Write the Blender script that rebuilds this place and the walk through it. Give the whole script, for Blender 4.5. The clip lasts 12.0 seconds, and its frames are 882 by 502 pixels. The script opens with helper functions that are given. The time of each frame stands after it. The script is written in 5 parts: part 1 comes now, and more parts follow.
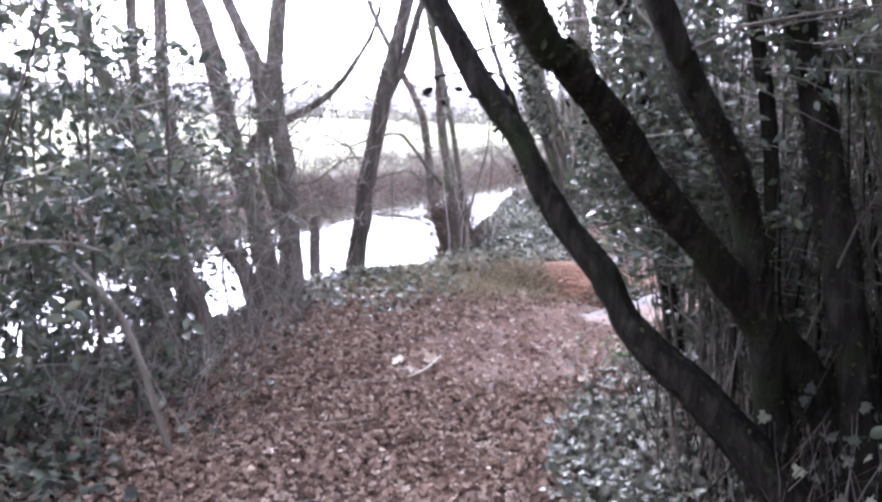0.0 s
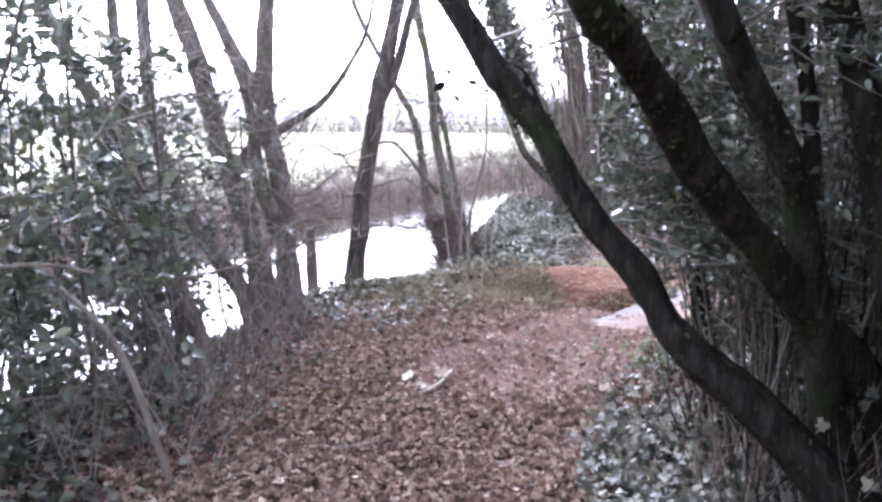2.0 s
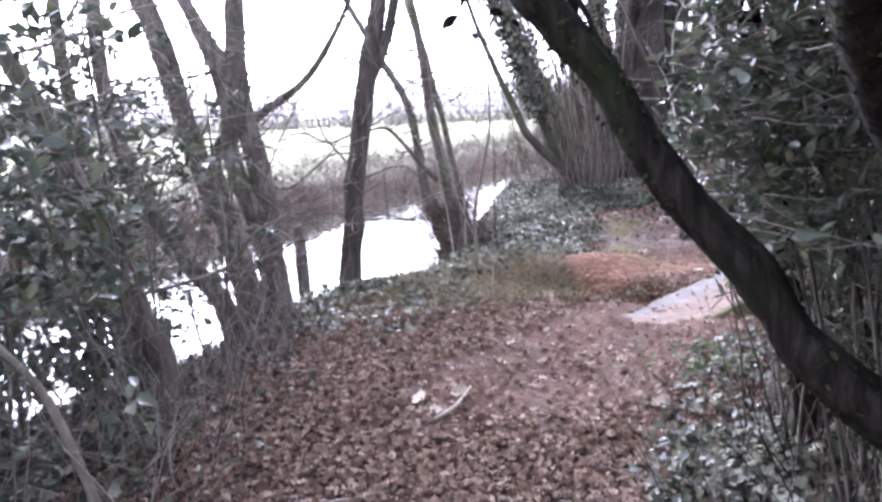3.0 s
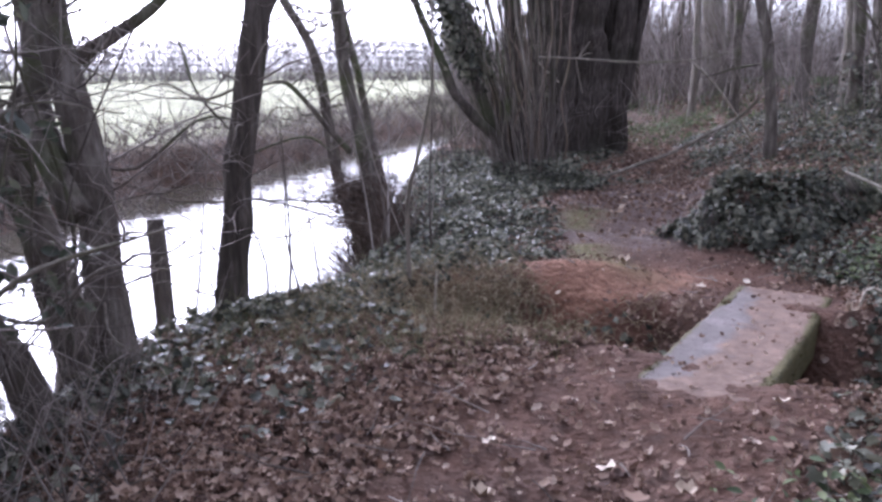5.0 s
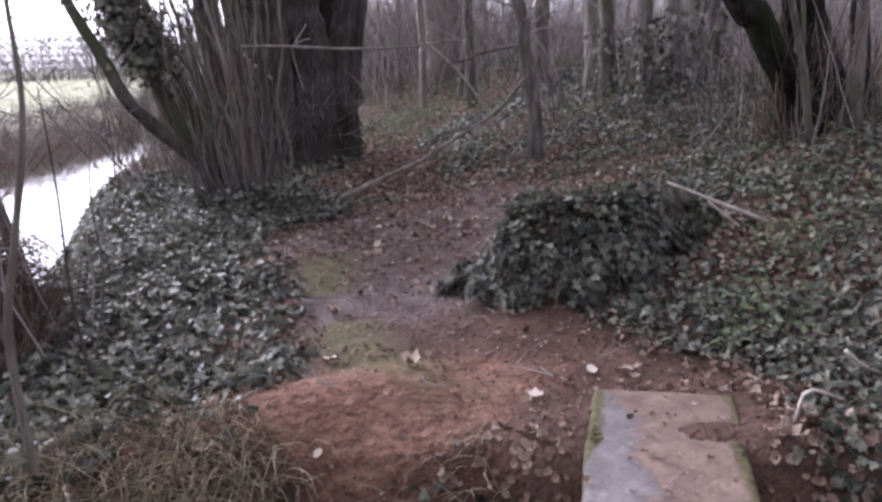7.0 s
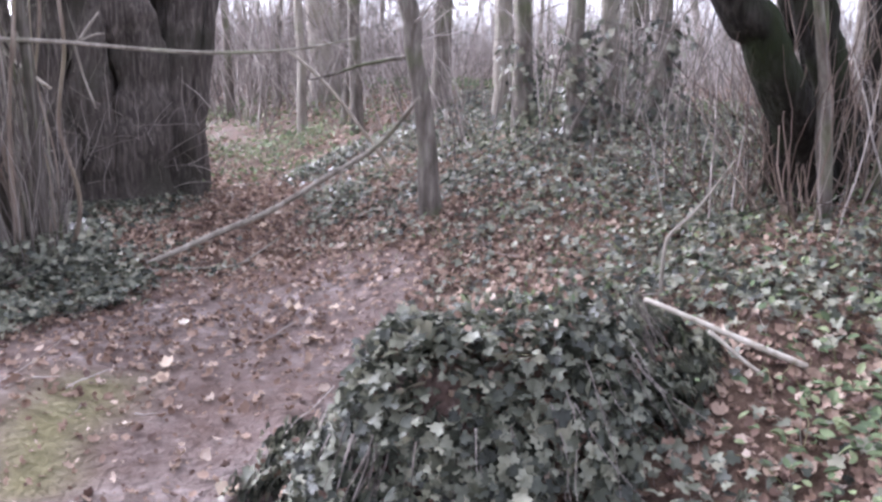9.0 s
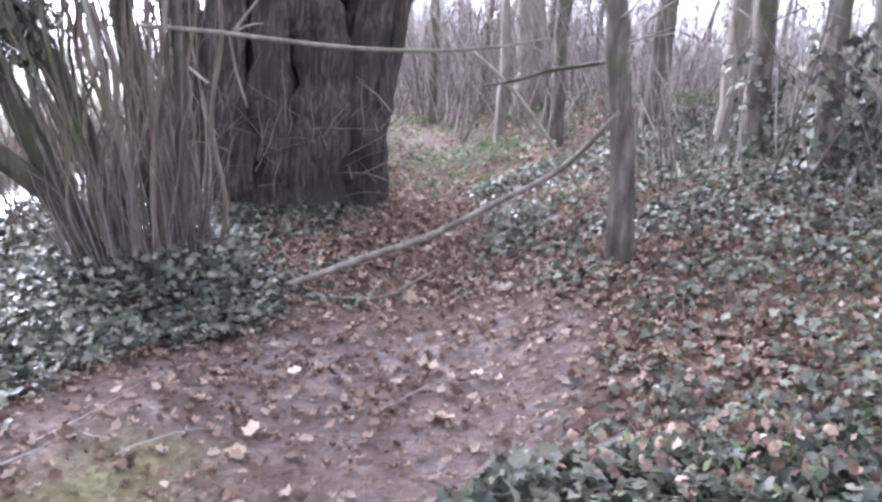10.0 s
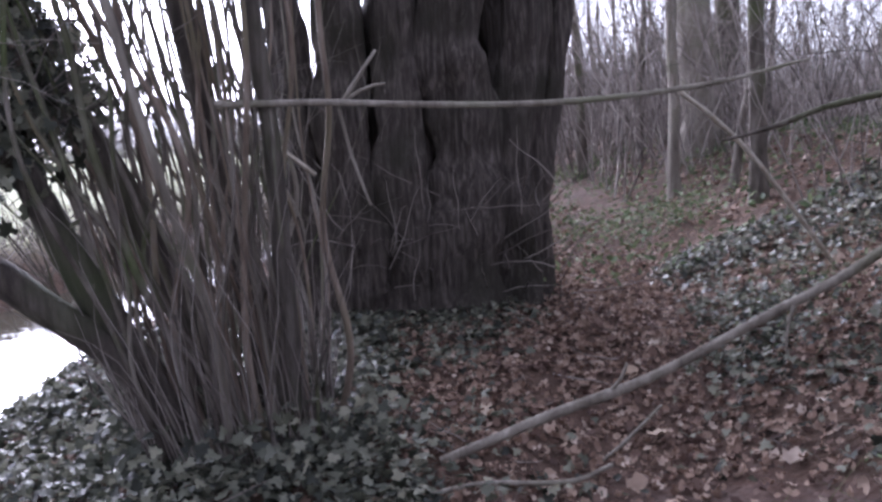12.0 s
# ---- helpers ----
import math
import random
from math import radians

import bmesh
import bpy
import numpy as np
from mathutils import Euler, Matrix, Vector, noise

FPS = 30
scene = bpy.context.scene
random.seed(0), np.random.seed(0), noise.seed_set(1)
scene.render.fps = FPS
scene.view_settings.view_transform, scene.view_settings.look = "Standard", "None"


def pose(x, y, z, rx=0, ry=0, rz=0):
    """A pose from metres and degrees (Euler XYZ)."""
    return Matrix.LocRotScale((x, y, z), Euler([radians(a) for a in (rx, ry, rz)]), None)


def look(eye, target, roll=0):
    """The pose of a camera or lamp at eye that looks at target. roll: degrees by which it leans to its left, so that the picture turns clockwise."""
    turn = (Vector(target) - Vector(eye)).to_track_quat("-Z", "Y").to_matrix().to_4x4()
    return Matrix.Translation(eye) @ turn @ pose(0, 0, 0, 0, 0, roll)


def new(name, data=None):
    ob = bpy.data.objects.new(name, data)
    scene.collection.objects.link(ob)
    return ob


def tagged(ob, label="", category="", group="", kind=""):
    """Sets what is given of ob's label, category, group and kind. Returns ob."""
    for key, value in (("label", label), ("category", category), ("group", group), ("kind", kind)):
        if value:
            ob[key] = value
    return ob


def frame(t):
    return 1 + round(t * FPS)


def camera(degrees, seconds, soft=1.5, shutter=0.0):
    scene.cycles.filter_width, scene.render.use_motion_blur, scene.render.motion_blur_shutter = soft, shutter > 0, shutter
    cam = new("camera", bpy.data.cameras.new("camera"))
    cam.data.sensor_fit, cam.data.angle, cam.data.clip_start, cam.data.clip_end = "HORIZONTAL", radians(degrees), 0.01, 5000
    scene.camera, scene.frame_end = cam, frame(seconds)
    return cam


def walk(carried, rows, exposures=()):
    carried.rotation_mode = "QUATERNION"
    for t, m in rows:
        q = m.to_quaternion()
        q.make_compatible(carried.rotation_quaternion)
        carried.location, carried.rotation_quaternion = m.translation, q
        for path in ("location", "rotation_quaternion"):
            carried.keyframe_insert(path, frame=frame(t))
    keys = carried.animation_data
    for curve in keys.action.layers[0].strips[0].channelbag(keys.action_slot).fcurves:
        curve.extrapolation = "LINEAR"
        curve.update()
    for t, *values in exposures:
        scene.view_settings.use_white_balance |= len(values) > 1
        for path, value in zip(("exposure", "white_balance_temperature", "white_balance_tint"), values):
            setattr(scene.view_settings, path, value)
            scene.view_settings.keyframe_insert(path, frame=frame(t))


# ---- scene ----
cam = camera(57.6, 12.0, soft=2.8)
EXPOSURES = [(0, 2.75, 5450, 24), (1.5, 2.8, 5450, 24), (2.5, 2.7, 5450, 24), (4.5, 1.9, 5450, 25), (5.5, 1.42, 5450, 27), (6.5, 1.38, 5620, 27), (8.5, 2.55, 5800, 25), (9.5, 2.85, 5450, 21), (10.5, 2.6, 5450, 23), (11.5, 1.7, 5450, 25), (12, 1.65, 5450, 26)]
SKY = 0.15
PATH = [
    (0, (0.415, 0.416, 1.652), (0.288, 2.383, 1.314), 2.4),
    (0.5, (0.396, 0.449, 1.642), (0.298, 2.417, 1.300), 4.0),
    (1, (0.368, 0.462, 1.627), (0.302, 2.429, 1.272), 3.8),
    (1.5, (0.334, 0.470, 1.625), (0.250, 2.432, 1.246), 2.9),
    (2, (0.296, 0.641, 1.603), (0.193, 2.614, 1.289), 0.3),
    (2.5, (0.242, 0.995, 1.540), (0.105, 2.947, 1.127), -1.2),
    (2.7, (0.235, 1.171, 1.498), (0.110, 3.146, 1.169), -1.8),
    (4.3, (-0.114, 2.607, 1.503), (-0.074, 4.561, 1.079), -1.9),
    (4.5, (-0.09, 2.827, 1.503), (-0.016, 4.783, 1.092), -1.5),
    (5, (-0.034, 3.383, 1.459), (0.12, 5.328, 1.022), -0.1),
    (5.5, (-0.018, 3.968, 1.471), (0.372, 5.883, 1.047), -0.8),
    (6, (0.004, 4.493, 1.478), (0.546, 6.372, 1.059), -1.1),
    (6.5, (0.187, 5.05, 1.464), (0.849, 6.894, 1.066), -2.1),
    (6.7, (0.291, 5.286, 1.484), (1.006, 7.096, 1.026), -2.0),
    (8.3, (1.205, 6.874, 1.465), (2.193, 8.545, 0.982), -2.7),
    (8.5, (1.314, 7.024, 1.48), (2.319, 8.678, 0.975), -1.8),
    (9, (1.654, 7.476, 1.448), (2.663, 9.146, 1.01), 0.3),
    (9.5, (1.983, 7.862, 1.446), (2.843, 9.613, 1.005), 1.8),
    (10, (2.256, 8.304, 1.428), (2.802, 10.18, 1.001), 2.5),
    (10.5, (2.488, 8.763, 1.443), (2.705, 10.704, 1.012), 0.6),
    (11, (2.576, 9.073, 1.499), (2.546, 11.04, 1.138), -0.4),
    (11.5, (2.482, 9.517, 1.473), (2.455, 11.475, 1.064), -3.3),
    (12, (2.377, 9.917, 1.481), (2.594, 11.882, 1.182), -3.4),
]
walk(cam, [(t, look(eye, target, roll)) for t, eye, target, roll in PATH], EXPOSURES)

# ---------- world, sun ----------
world = bpy.data.worlds.new("overcast_sky")
scene.world = world
world.use_nodes = True
wn, wl = world.node_tree.nodes, world.node_tree.links
sky = wn.new("ShaderNodeTexSky")
sky.sky_type, sky.sun_disc = "NISHITA", False
sky.sun_elevation, sky.sun_rotation = radians(32), radians(-20)
sky.dust_density, sky.air_density, sky.ozone_density = 4.0, 1.0, 1.0
pale = wn.new("ShaderNodeHueSaturation")
pale.inputs["Saturation"].default_value = 0.12
wl.new(sky.outputs[0], pale.inputs["Color"])
wl.new(pale.outputs[0], wn["Background"].inputs[0])
wn["Background"].inputs[1].default_value = SKY
sun_data = bpy.data.lights.new("sun", "SUN")
sun_data.energy, sun_data.angle, sun_data.color = 0.5, radians(40), (1.0, 0.97, 0.93)
sun = new("sun", sun_data)
sun.matrix_world = look((-10, 27, 18), (0, 0, 0))

# ---------- numeric helpers ----------
rng = np.random.default_rng(7)
LAT = rng.random((64, 64))


def vnoise(x, y, scale):
    """Smooth value noise from 0 to 1 on a plane."""
    x, y = np.asarray(x) * scale + 31.7, np.asarray(y) * scale + 11.3
    i, j = np.floor(x).astype(int), np.floor(y).astype(int)
    u, v = x - i, y - j
    u, v = u * u * (3 - 2 * u), v * v * (3 - 2 * v)
    a, b = LAT[i % 64, j % 64], LAT[(i + 1) % 64, j % 64]
    c, d = LAT[i % 64, (j + 1) % 64], LAT[(i + 1) % 64, (j + 1) % 64]
    return (a * (1 - u) + b * u) * (1 - v) + (c * (1 - u) + d * u) * v


def step(x, a, b):
    u = np.clip((np.asarray(x, float) - a) / (b - a), 0, 1)
    return u * u * (3 - 2 * u)


TRAIL = [(0.3, -8), (0.25, 1.0), (0.05, 3.4), (0.35, 5.3), (1.3, 6.6), (2.35, 8.0), (2.05, 9.3), (2.3, 10.4), (2.85, 11.5), (3.2, 12.6), (4.0, 14.5),
         (4.6, 18.0), (5.2, 30.0)]


def beside(x, y):
    """Signed distance to the trail's middle, positive on its right."""
    x, y = np.asarray(x, float), np.asarray(y, float)
    best, sign = np.full(x.shape, 1e9), np.zeros(x.shape)
    for (ax, ay), (bx, by) in zip(TRAIL, TRAIL[1:]):
        dx, dy = bx - ax, by - ay
        u = np.clip(((x - ax) * dx + (y - ay) * dy) / (dx * dx + dy * dy), 0, 1)
        ex, ey = x - ax - u * dx, y - ay - u * dy
        d = np.hypot(ex, ey)
        side = np.sign(ex * dy - ey * dx)
        sign = np.where(d < best, side, sign)
        best = np.minimum(best, d)
    return best * sign


NEAR_Y = [-40, 0, 4, 6, 7, 7.6, 8.2, 8.55, 9, 9.5, 10, 11, 13, 15, 17, 21, 25, 30, 45, 120]
NEAR_X = [-9, -3.4, -2.8, -2.25, -1.85, -1.62, -1.15, -0.78, -0.62, -0.5, -0.32, -0.27, 0.02, 0.25, 0.65, 1.5, 2.7, 4.4, 11.4, 60]
FAR_Y = [-40, 0, 6, 10, 13, 15, 17.5, 18.5, 21.5, 26, 29, 34, 45, 120]
FAR_X = [-15, -9, -7.2, -5.7, -4.6, -3.9, -3.3, -2.5, -1.4, 0.1, 1.5, 3.6, 8.6, 58]
WATER = -0.5


def ground_z(x, y, fine=True):
    x, y = np.asarray(x, float), np.asarray(y, float)
    d = beside(x, y)
    wide = step(y, 5.0, 8.5)
    steep = step(y, 10.3, 12.8)
    rise = np.minimum((0.28 + 0.1 * steep) * np.clip(d - 0.75 + 0.3 * steep, 0, 2.6), 0.85) * wide + 0.07 * np.clip(d - 0.8, 0, 4) * (1 - wide)
    z = 0.1 + 0.1 * step(y, 9.5, 12.5) + 0.12 * step(y, 13.5, 16) + np.where(d > 0, rise, 0)
    z = z - 0.05 * np.clip(-d - 0.7, 0, 1.5)
    z = z - 0.05 * np.exp(-(d / 0.45) ** 2) * (1 - 1.0 * np.exp(-((x - 1.6) ** 2 + (y - 7.0) ** 2) / 1.4))
    z = z + 0.13 * np.exp(-((x - 1.25) / 0.65) ** 2 - ((y - 8.62) / 0.32) ** 2)
    # ditch under the slab, shallower towards the river
    cut = np.zeros_like(z)
    for (ax, ay), (bx, by), deep, half in (((1.9, 7.22), (1.45, 7.58), 0.5, 0.36), ((1.45, 7.58), (0.9, 7.92), 0.42, 0.36), ((0.9, 7.92), (0.35, 8.2), 0.2, 0.36), ((1.95, 7.2), (2.75, 6.65), 0.6, 0.42),
                                           ((2.75, 6.65), (3.5, 6.3), 0.3, 0.36)):
        dx, dy = bx - ax, by - ay
        u = np.clip(((x - ax) * dx + (y - ay) * dy) / (dx * dx + dy * dy), 0, 1)
        q = np.hypot(x - ax - u * dx, y - ay - u * dy)
        cut = np.maximum(cut, deep * (1 - step(q, half * 0.35, half * 1.5)))
    z = z - cut
    # soil banked against the slab's ends
    u, v = (x - 1.88) * 0.616 + (y - 7.26) * 0.788, (x - 1.88) * 0.788 - (y - 7.26) * 0.616
    z = z + (0.105 - z) * step(-u, 0.92, 1.08) * (1 - step(-u, 1.2, 1.7)) * (1 - step(np.abs(v), 0.3, 0.5))
    # ivy-grown hump beside the trail
    q = np.hypot((x - 3.15) / 0.66, (y - 9.62) / 0.44) + 0.5 * (vnoise(x, y, 2.3) - 0.5)
    z = np.maximum(z, z + (0.56 + 0.08 * (x - 3.1) - z) * (1 - step(q, 0.55, 1.1)))
    # river bed and far bank
    nx, fx = np.interp(y, NEAR_Y, NEAR_X), np.interp(y, FAR_Y, FAR_X)
    bed = WATER - 0.35
    z = np.where(x < nx + 0.5, bed + (z - bed) * step(x, nx - 0.4, nx + 0.5), z)
    far = bed + (0.12 - bed) * step(-x, -fx - 0.3, -fx + 1.4) + 0.1 * vnoise(x, y, 0.15)
    z = np.where(x < (nx + fx) / 2, far, z)
    if fine:
        near = np.exp(-np.hypot(x - 2, y - 8) / 40)
        z = z + near * (0.10 * (vnoise(x, y, 0.9) - 0.5) + 0.05 * (vnoise(x, y, 3.1) - 0.5) + 0.02 * (vnoise(x, y, 9.0) - 0.5))
    return z


def gz(x, y):
    return float(ground_z(np.array([x]), np.array([y]))[0])


# ---------- mesh helpers ----------
def mesh_of(name, verts, faces, material, smooth=True):
    """One mesh from arrays of points and of triangles or quads."""
    verts, faces = np.asarray(verts, np.float32), np.asarray(faces, np.int32)
    me = bpy.data.meshes.new(name)
    n, k = faces.shape
    me.vertices.add(len(verts)), me.loops.add(n * k), me.polygons.add(n)
    me.vertices.foreach_set("co", verts.ravel())
    me.loops.foreach_set("vertex_index", faces.ravel())
    me.polygons.foreach_set("loop_start", np.arange(0, n * k, k, dtype=np.int32))
    me.update(calc_edges=True)
    me.polygons.foreach_set("use_smooth", np.full(n, smooth))
    me.materials.append(material)
    me.validate()
    return me


def thing(name, base, label, category, group="", kind=""):
    ob = new(name)
    ob.location = base
    return tagged(ob, label, category, group, kind)


def part(name, geo, material, parent, label="", kind="", smooth=True):
    verts, faces = geo
    at = np.array(parent.matrix_basis.translation) if parent.parent is None else np.array(parent.parent.matrix_basis.translation)
    ob = new(name, mesh_of(name, np.asarray(verts) - at, faces, material, smooth))
    ob.parent = parent
    return tagged(ob, label, "", "", kind)


def solo(name, geo, material, base, label, category, group="", kind="", smooth=True):
    """A thing that is one mesh."""
    verts, faces = geo
    ob = new(name, mesh_of(name, np.asarray(verts) - np.array(base), faces, material, smooth))
    ob.location = base
    return tagged(ob, label, category, group, kind)


def join(geos):
    vs, fs, n = [], [], 0
    for v, f in geos:
        vs.append(v), fs.append(np.asarray(f) + n)
        n += len(v)
    return np.concatenate(vs), np.concatenate(fs)


def curve_through(points, count):
    """Catmull-Rom through rows of x, y, z, radius."""
    p = np.asarray(points, float)
    p = np.vstack([2 * p[0] - p[1], p, 2 * p[-1] - p[-2]])
    n = len(p) - 3
    t = np.linspace(0, n, count)
    i = np.minimum(t.astype(int), n - 1)
    u = (t - i)[:, None]
    a, b, c, d = p[i], p[i + 1], p[i + 2], p[i + 3]
    return 0.5 * (2 * b + (c - a) * u + (2 * a - 5 * b + 4 * c - d) * u * u + (3 * b - a - 3 * c + d) * u ** 3)


def tube(points, sides=12, step_m=0.07, rough=0.12, flare=0.0, seed=0):
    """A limb of uneven round section through rows of x, y, z, radius."""
    r = np.random.default_rng(seed)
    pts = np.asarray(points, float)
    length = np.sum(np.linalg.norm(np.diff(pts[:, :3], axis=0), axis=1))
    k = int(np.clip(length / step_m, 4, 90))
    c = curve_through(points, k)
    axis, rad = c[:, :3], np.maximum(c[:, 3], 0.0015)
    knots = max(3, int(length / 0.45) + 2)
    wob = np.stack([np.interp(np.linspace(0, knots - 1, k), np.arange(knots), r.random(knots) - 0.5) for _ in range(3)], -1)
    axis = axis + wob * rad[:, None] * 0.5 * min(1, rough * 6)
    tan = np.gradient(axis, axis=0)
    tan /= np.linalg.norm(tan, axis=1)[:, None]
    side = np.cross(tan, (0.31, 0.95, 0.05))
    side /= np.linalg.norm(side, axis=1)[:, None]
    other = np.cross(tan, side)
    ang = np.linspace(0, 2 * np.pi, sides, endpoint=False)
    lob = 1 + rough * (0.7 * np.sin(3 * ang + r.random() * 6) + 0.5 * np.sin(5 * ang + r.random() * 6))[None, :]
    ringed = np.interp(np.linspace(0, knots * 2 - 1, k), np.arange(knots * 2), r.random(knots * 2) - 0.5)[:, None]
    cells = r.random((knots * 2, sides)) - 0.5
    cells = (cells + np.roll(cells, 1, 1) * 0.6)
    patch = np.stack([np.interp(np.linspace(0, knots * 2 - 1, k), np.arange(knots * 2), cells[:, s]) for s in range(sides)], -1)
    lump = 1 + rough * 0.35 * (r.random((k, sides)) - 0.5) + rough * 1.0 * ringed + rough * 1.1 * patch
    along = np.linspace(0, 1, k)[:, None]
    swell = 1 + flare * np.exp(-along * length / 0.22) * (1 + 0.35 * np.sin(4 * ang + r.random() * 6))[None, :]
    rr = rad[:, None] * lob * lump * swell
    v = axis[:, None] + rr[..., None] * (np.cos(ang)[None, :, None] * side[:, None] + np.sin(ang)[None, :, None] * other[:, None])
    idx = np.arange(k * sides).reshape(k, sides)
    f = np.stack([idx[:-1], np.roll(idx, -1, 1)[:-1], np.roll(idx, -1, 1)[1:], idx[1:]], -1).reshape(-1, 4)
    v = np.concatenate([v.reshape(-1, 3), axis[:1], axis[-1:]])
    a, b = len(v) - 2, len(v) - 1
    cap = [(idx[0, (j + 1) % sides], idx[0, j], a, a) for j in range(sides)] + [(idx[-1, j], idx[-1, (j + 1) % sides], b, b) for j in range(sides)]
    tri = np.array(cap)
    f = np.concatenate([f, np.stack([tri[:, 0], tri[:, 1], tri[:, 2], tri[:, 2]], -1)])
    keep = f[:, 2] != f[:, 3]
    t1, t2 = f[keep][:, [0, 1, 2]], f[keep][:, [0, 2, 3]]
    return v, np.concatenate([t1, t2, f[~keep][:, :3]])


def twigs(start, way, length, radius, bend=0.35, segs=5, seed=0, droop=0.0):
    """Many thin tapering three-sided twigs at once."""
    r = np.random.default_rng(seed)
    start, way = np.asarray(start, float), np.asarray(way, float)
    n = len(start)
    way = way / np.linalg.norm(way, axis=1)[:, None]
    length, radius = np.broadcast_to(length, n)[:, None], np.broadcast_to(radius, n)[:, None]
    pos, d, rows = start.copy(), way.copy(), []
    ang = np.linspace(0, 2 * np.pi, 3, endpoint=False)
    for s in range(segs + 1):
        side = np.cross(d, (0.3, 0.2, 0.93))
        side /= np.linalg.norm(side, axis=1)[:, None] + 1e-9
        other = np.cross(d, side)
        rad = radius * (1 - 0.8 * s / segs)
        rows.append(pos[:, None] + rad[:, :, None] * (np.cos(ang)[None, :, None] * side[:, None] + np.sin(ang)[None, :, None] * other[:, None]))
        pos = pos + d * length / segs
        d = d + bend * (r.random((n, 3)) - 0.5) * 2 / segs * 2 + np.array((0, 0, -droop / segs))
        d /= np.linalg.norm(d, axis=1)[:, None]
    v = np.stack(rows, 1)
    base = (np.arange(n) * (segs + 1) * 3)[:, None, None]
    i = np.arange(segs)[None, :, None] * 3
    j = np.arange(3)[None, None, :]
    a, b = base + i + j, base + i + (j + 1) % 3
    q = np.stack([a, b, b + 3, a + 3], -1).reshape(-1, 4)
    return v.reshape(-1, 3), np.concatenate([q[:, [0, 1, 2]], q[:, [0, 2, 3]]])


IVY = np.array([(0, 0, 0), (0.28, -0.16, 0), (0.52, 0.1, -0.05), (0.3, 0.3, 0.03), (0.36, 0.58, -0.03), (0.1, 0.62, 0.03), (0, 1.0, -0.1), (-0.1, 0.62, 0.03),
                (-0.36, 0.58, -0.03), (-0.3, 0.3, 0.03), (-0.52, 0.1, -0.05), (-0.28, -0.16, 0), (0, 0.35, -0.03)])
IVY_F = np.array([(12, i, i + 1) for i in range(0, 11)] + [(12, 11, 0)])
OVAL = np.array([(0, 0, 0), (0.2, 0.2, 0.05), (0.27, 0.5, 0.07), (0.17, 0.8, 0.04), (0, 1.05, -0.04), (-0.17, 0.8, 0.04), (-0.27, 0.5, 0.07), (-0.2, 0.2, 0.05),
                 (0, 0.5, -0.02)])
OVAL_F = np.array([(8, i, i + 1) for i in range(0, 7)] + [(8, 7, 0)])
DRY = np.array([(0, 0, 0.1), (0.24, 0.14, 0.16), (0.3, 0.38, 0.04), (0.36, 0.6, 0.18), (0.2, 0.8, 0.05), (0, 1.0, 0.16), (-0.22, 0.74, 0.04), (-0.36, 0.55, 0.14),
                (-0.28, 0.34, 0.02), (-0.24, 0.1, 0.1), (0, 0.4, -0.04)])
DRY_F = np.array([(10, i, i + 1) for i in range(0, 9)] + [(10, 9, 0)])


def leaves(pos, normal, size, shape, faces, seed=0, curl=0.6):
    """Many leaves at once: each turned at random about its normal, with its own curl."""
    r = np.random.default_rng(seed)
    pos, normal = np.asarray(pos, float), np.asarray(normal, float)
    n, m = len(pos), len(shape)
    normal = normal / (np.linalg.norm(normal, axis=1)[:, None] + 1e-9)
    head = r.normal(size=(n, 3))
    u = np.cross(head, normal)
    u /= np.linalg.norm(u, axis=1)[:, None] + 1e-9
    w = np.cross(normal, u)
    size = np.broadcast_to(size, n)[:, None, None]
    lift = (shape[:, 2][None, :] * (0.4 + 2.2 * r.random((n, 1))) + curl * (r.random((n, 1)) - 0.35) * (shape[:, 1][None, :] - 0.4) ** 2
            + curl * (r.random((n, 1)) - 0.4) * shape[:, 0][None, :] ** 2 * 3)
    v = pos[:, None] + size * (shape[:, 0][None, :, None] * u[:, None] + (shape[:, 1] - 0.4)[None, :, None] * w[:, None] + lift[..., None] * normal[:, None])
    f = faces[None] + (np.arange(n) * m)[:, None, None]
    return v.reshape(-1, 3), f.reshape(-1, 3)


def slope_normal(x, y):
    e = 0.06
    nx = (ground_z(x - e, y) - ground_z(x + e, y)) / (2 * e)
    ny = (ground_z(x, y - e) - ground_z(x, y + e)) / (2 * e)
    return np.stack([nx, ny, np.ones_like(nx)], -1)


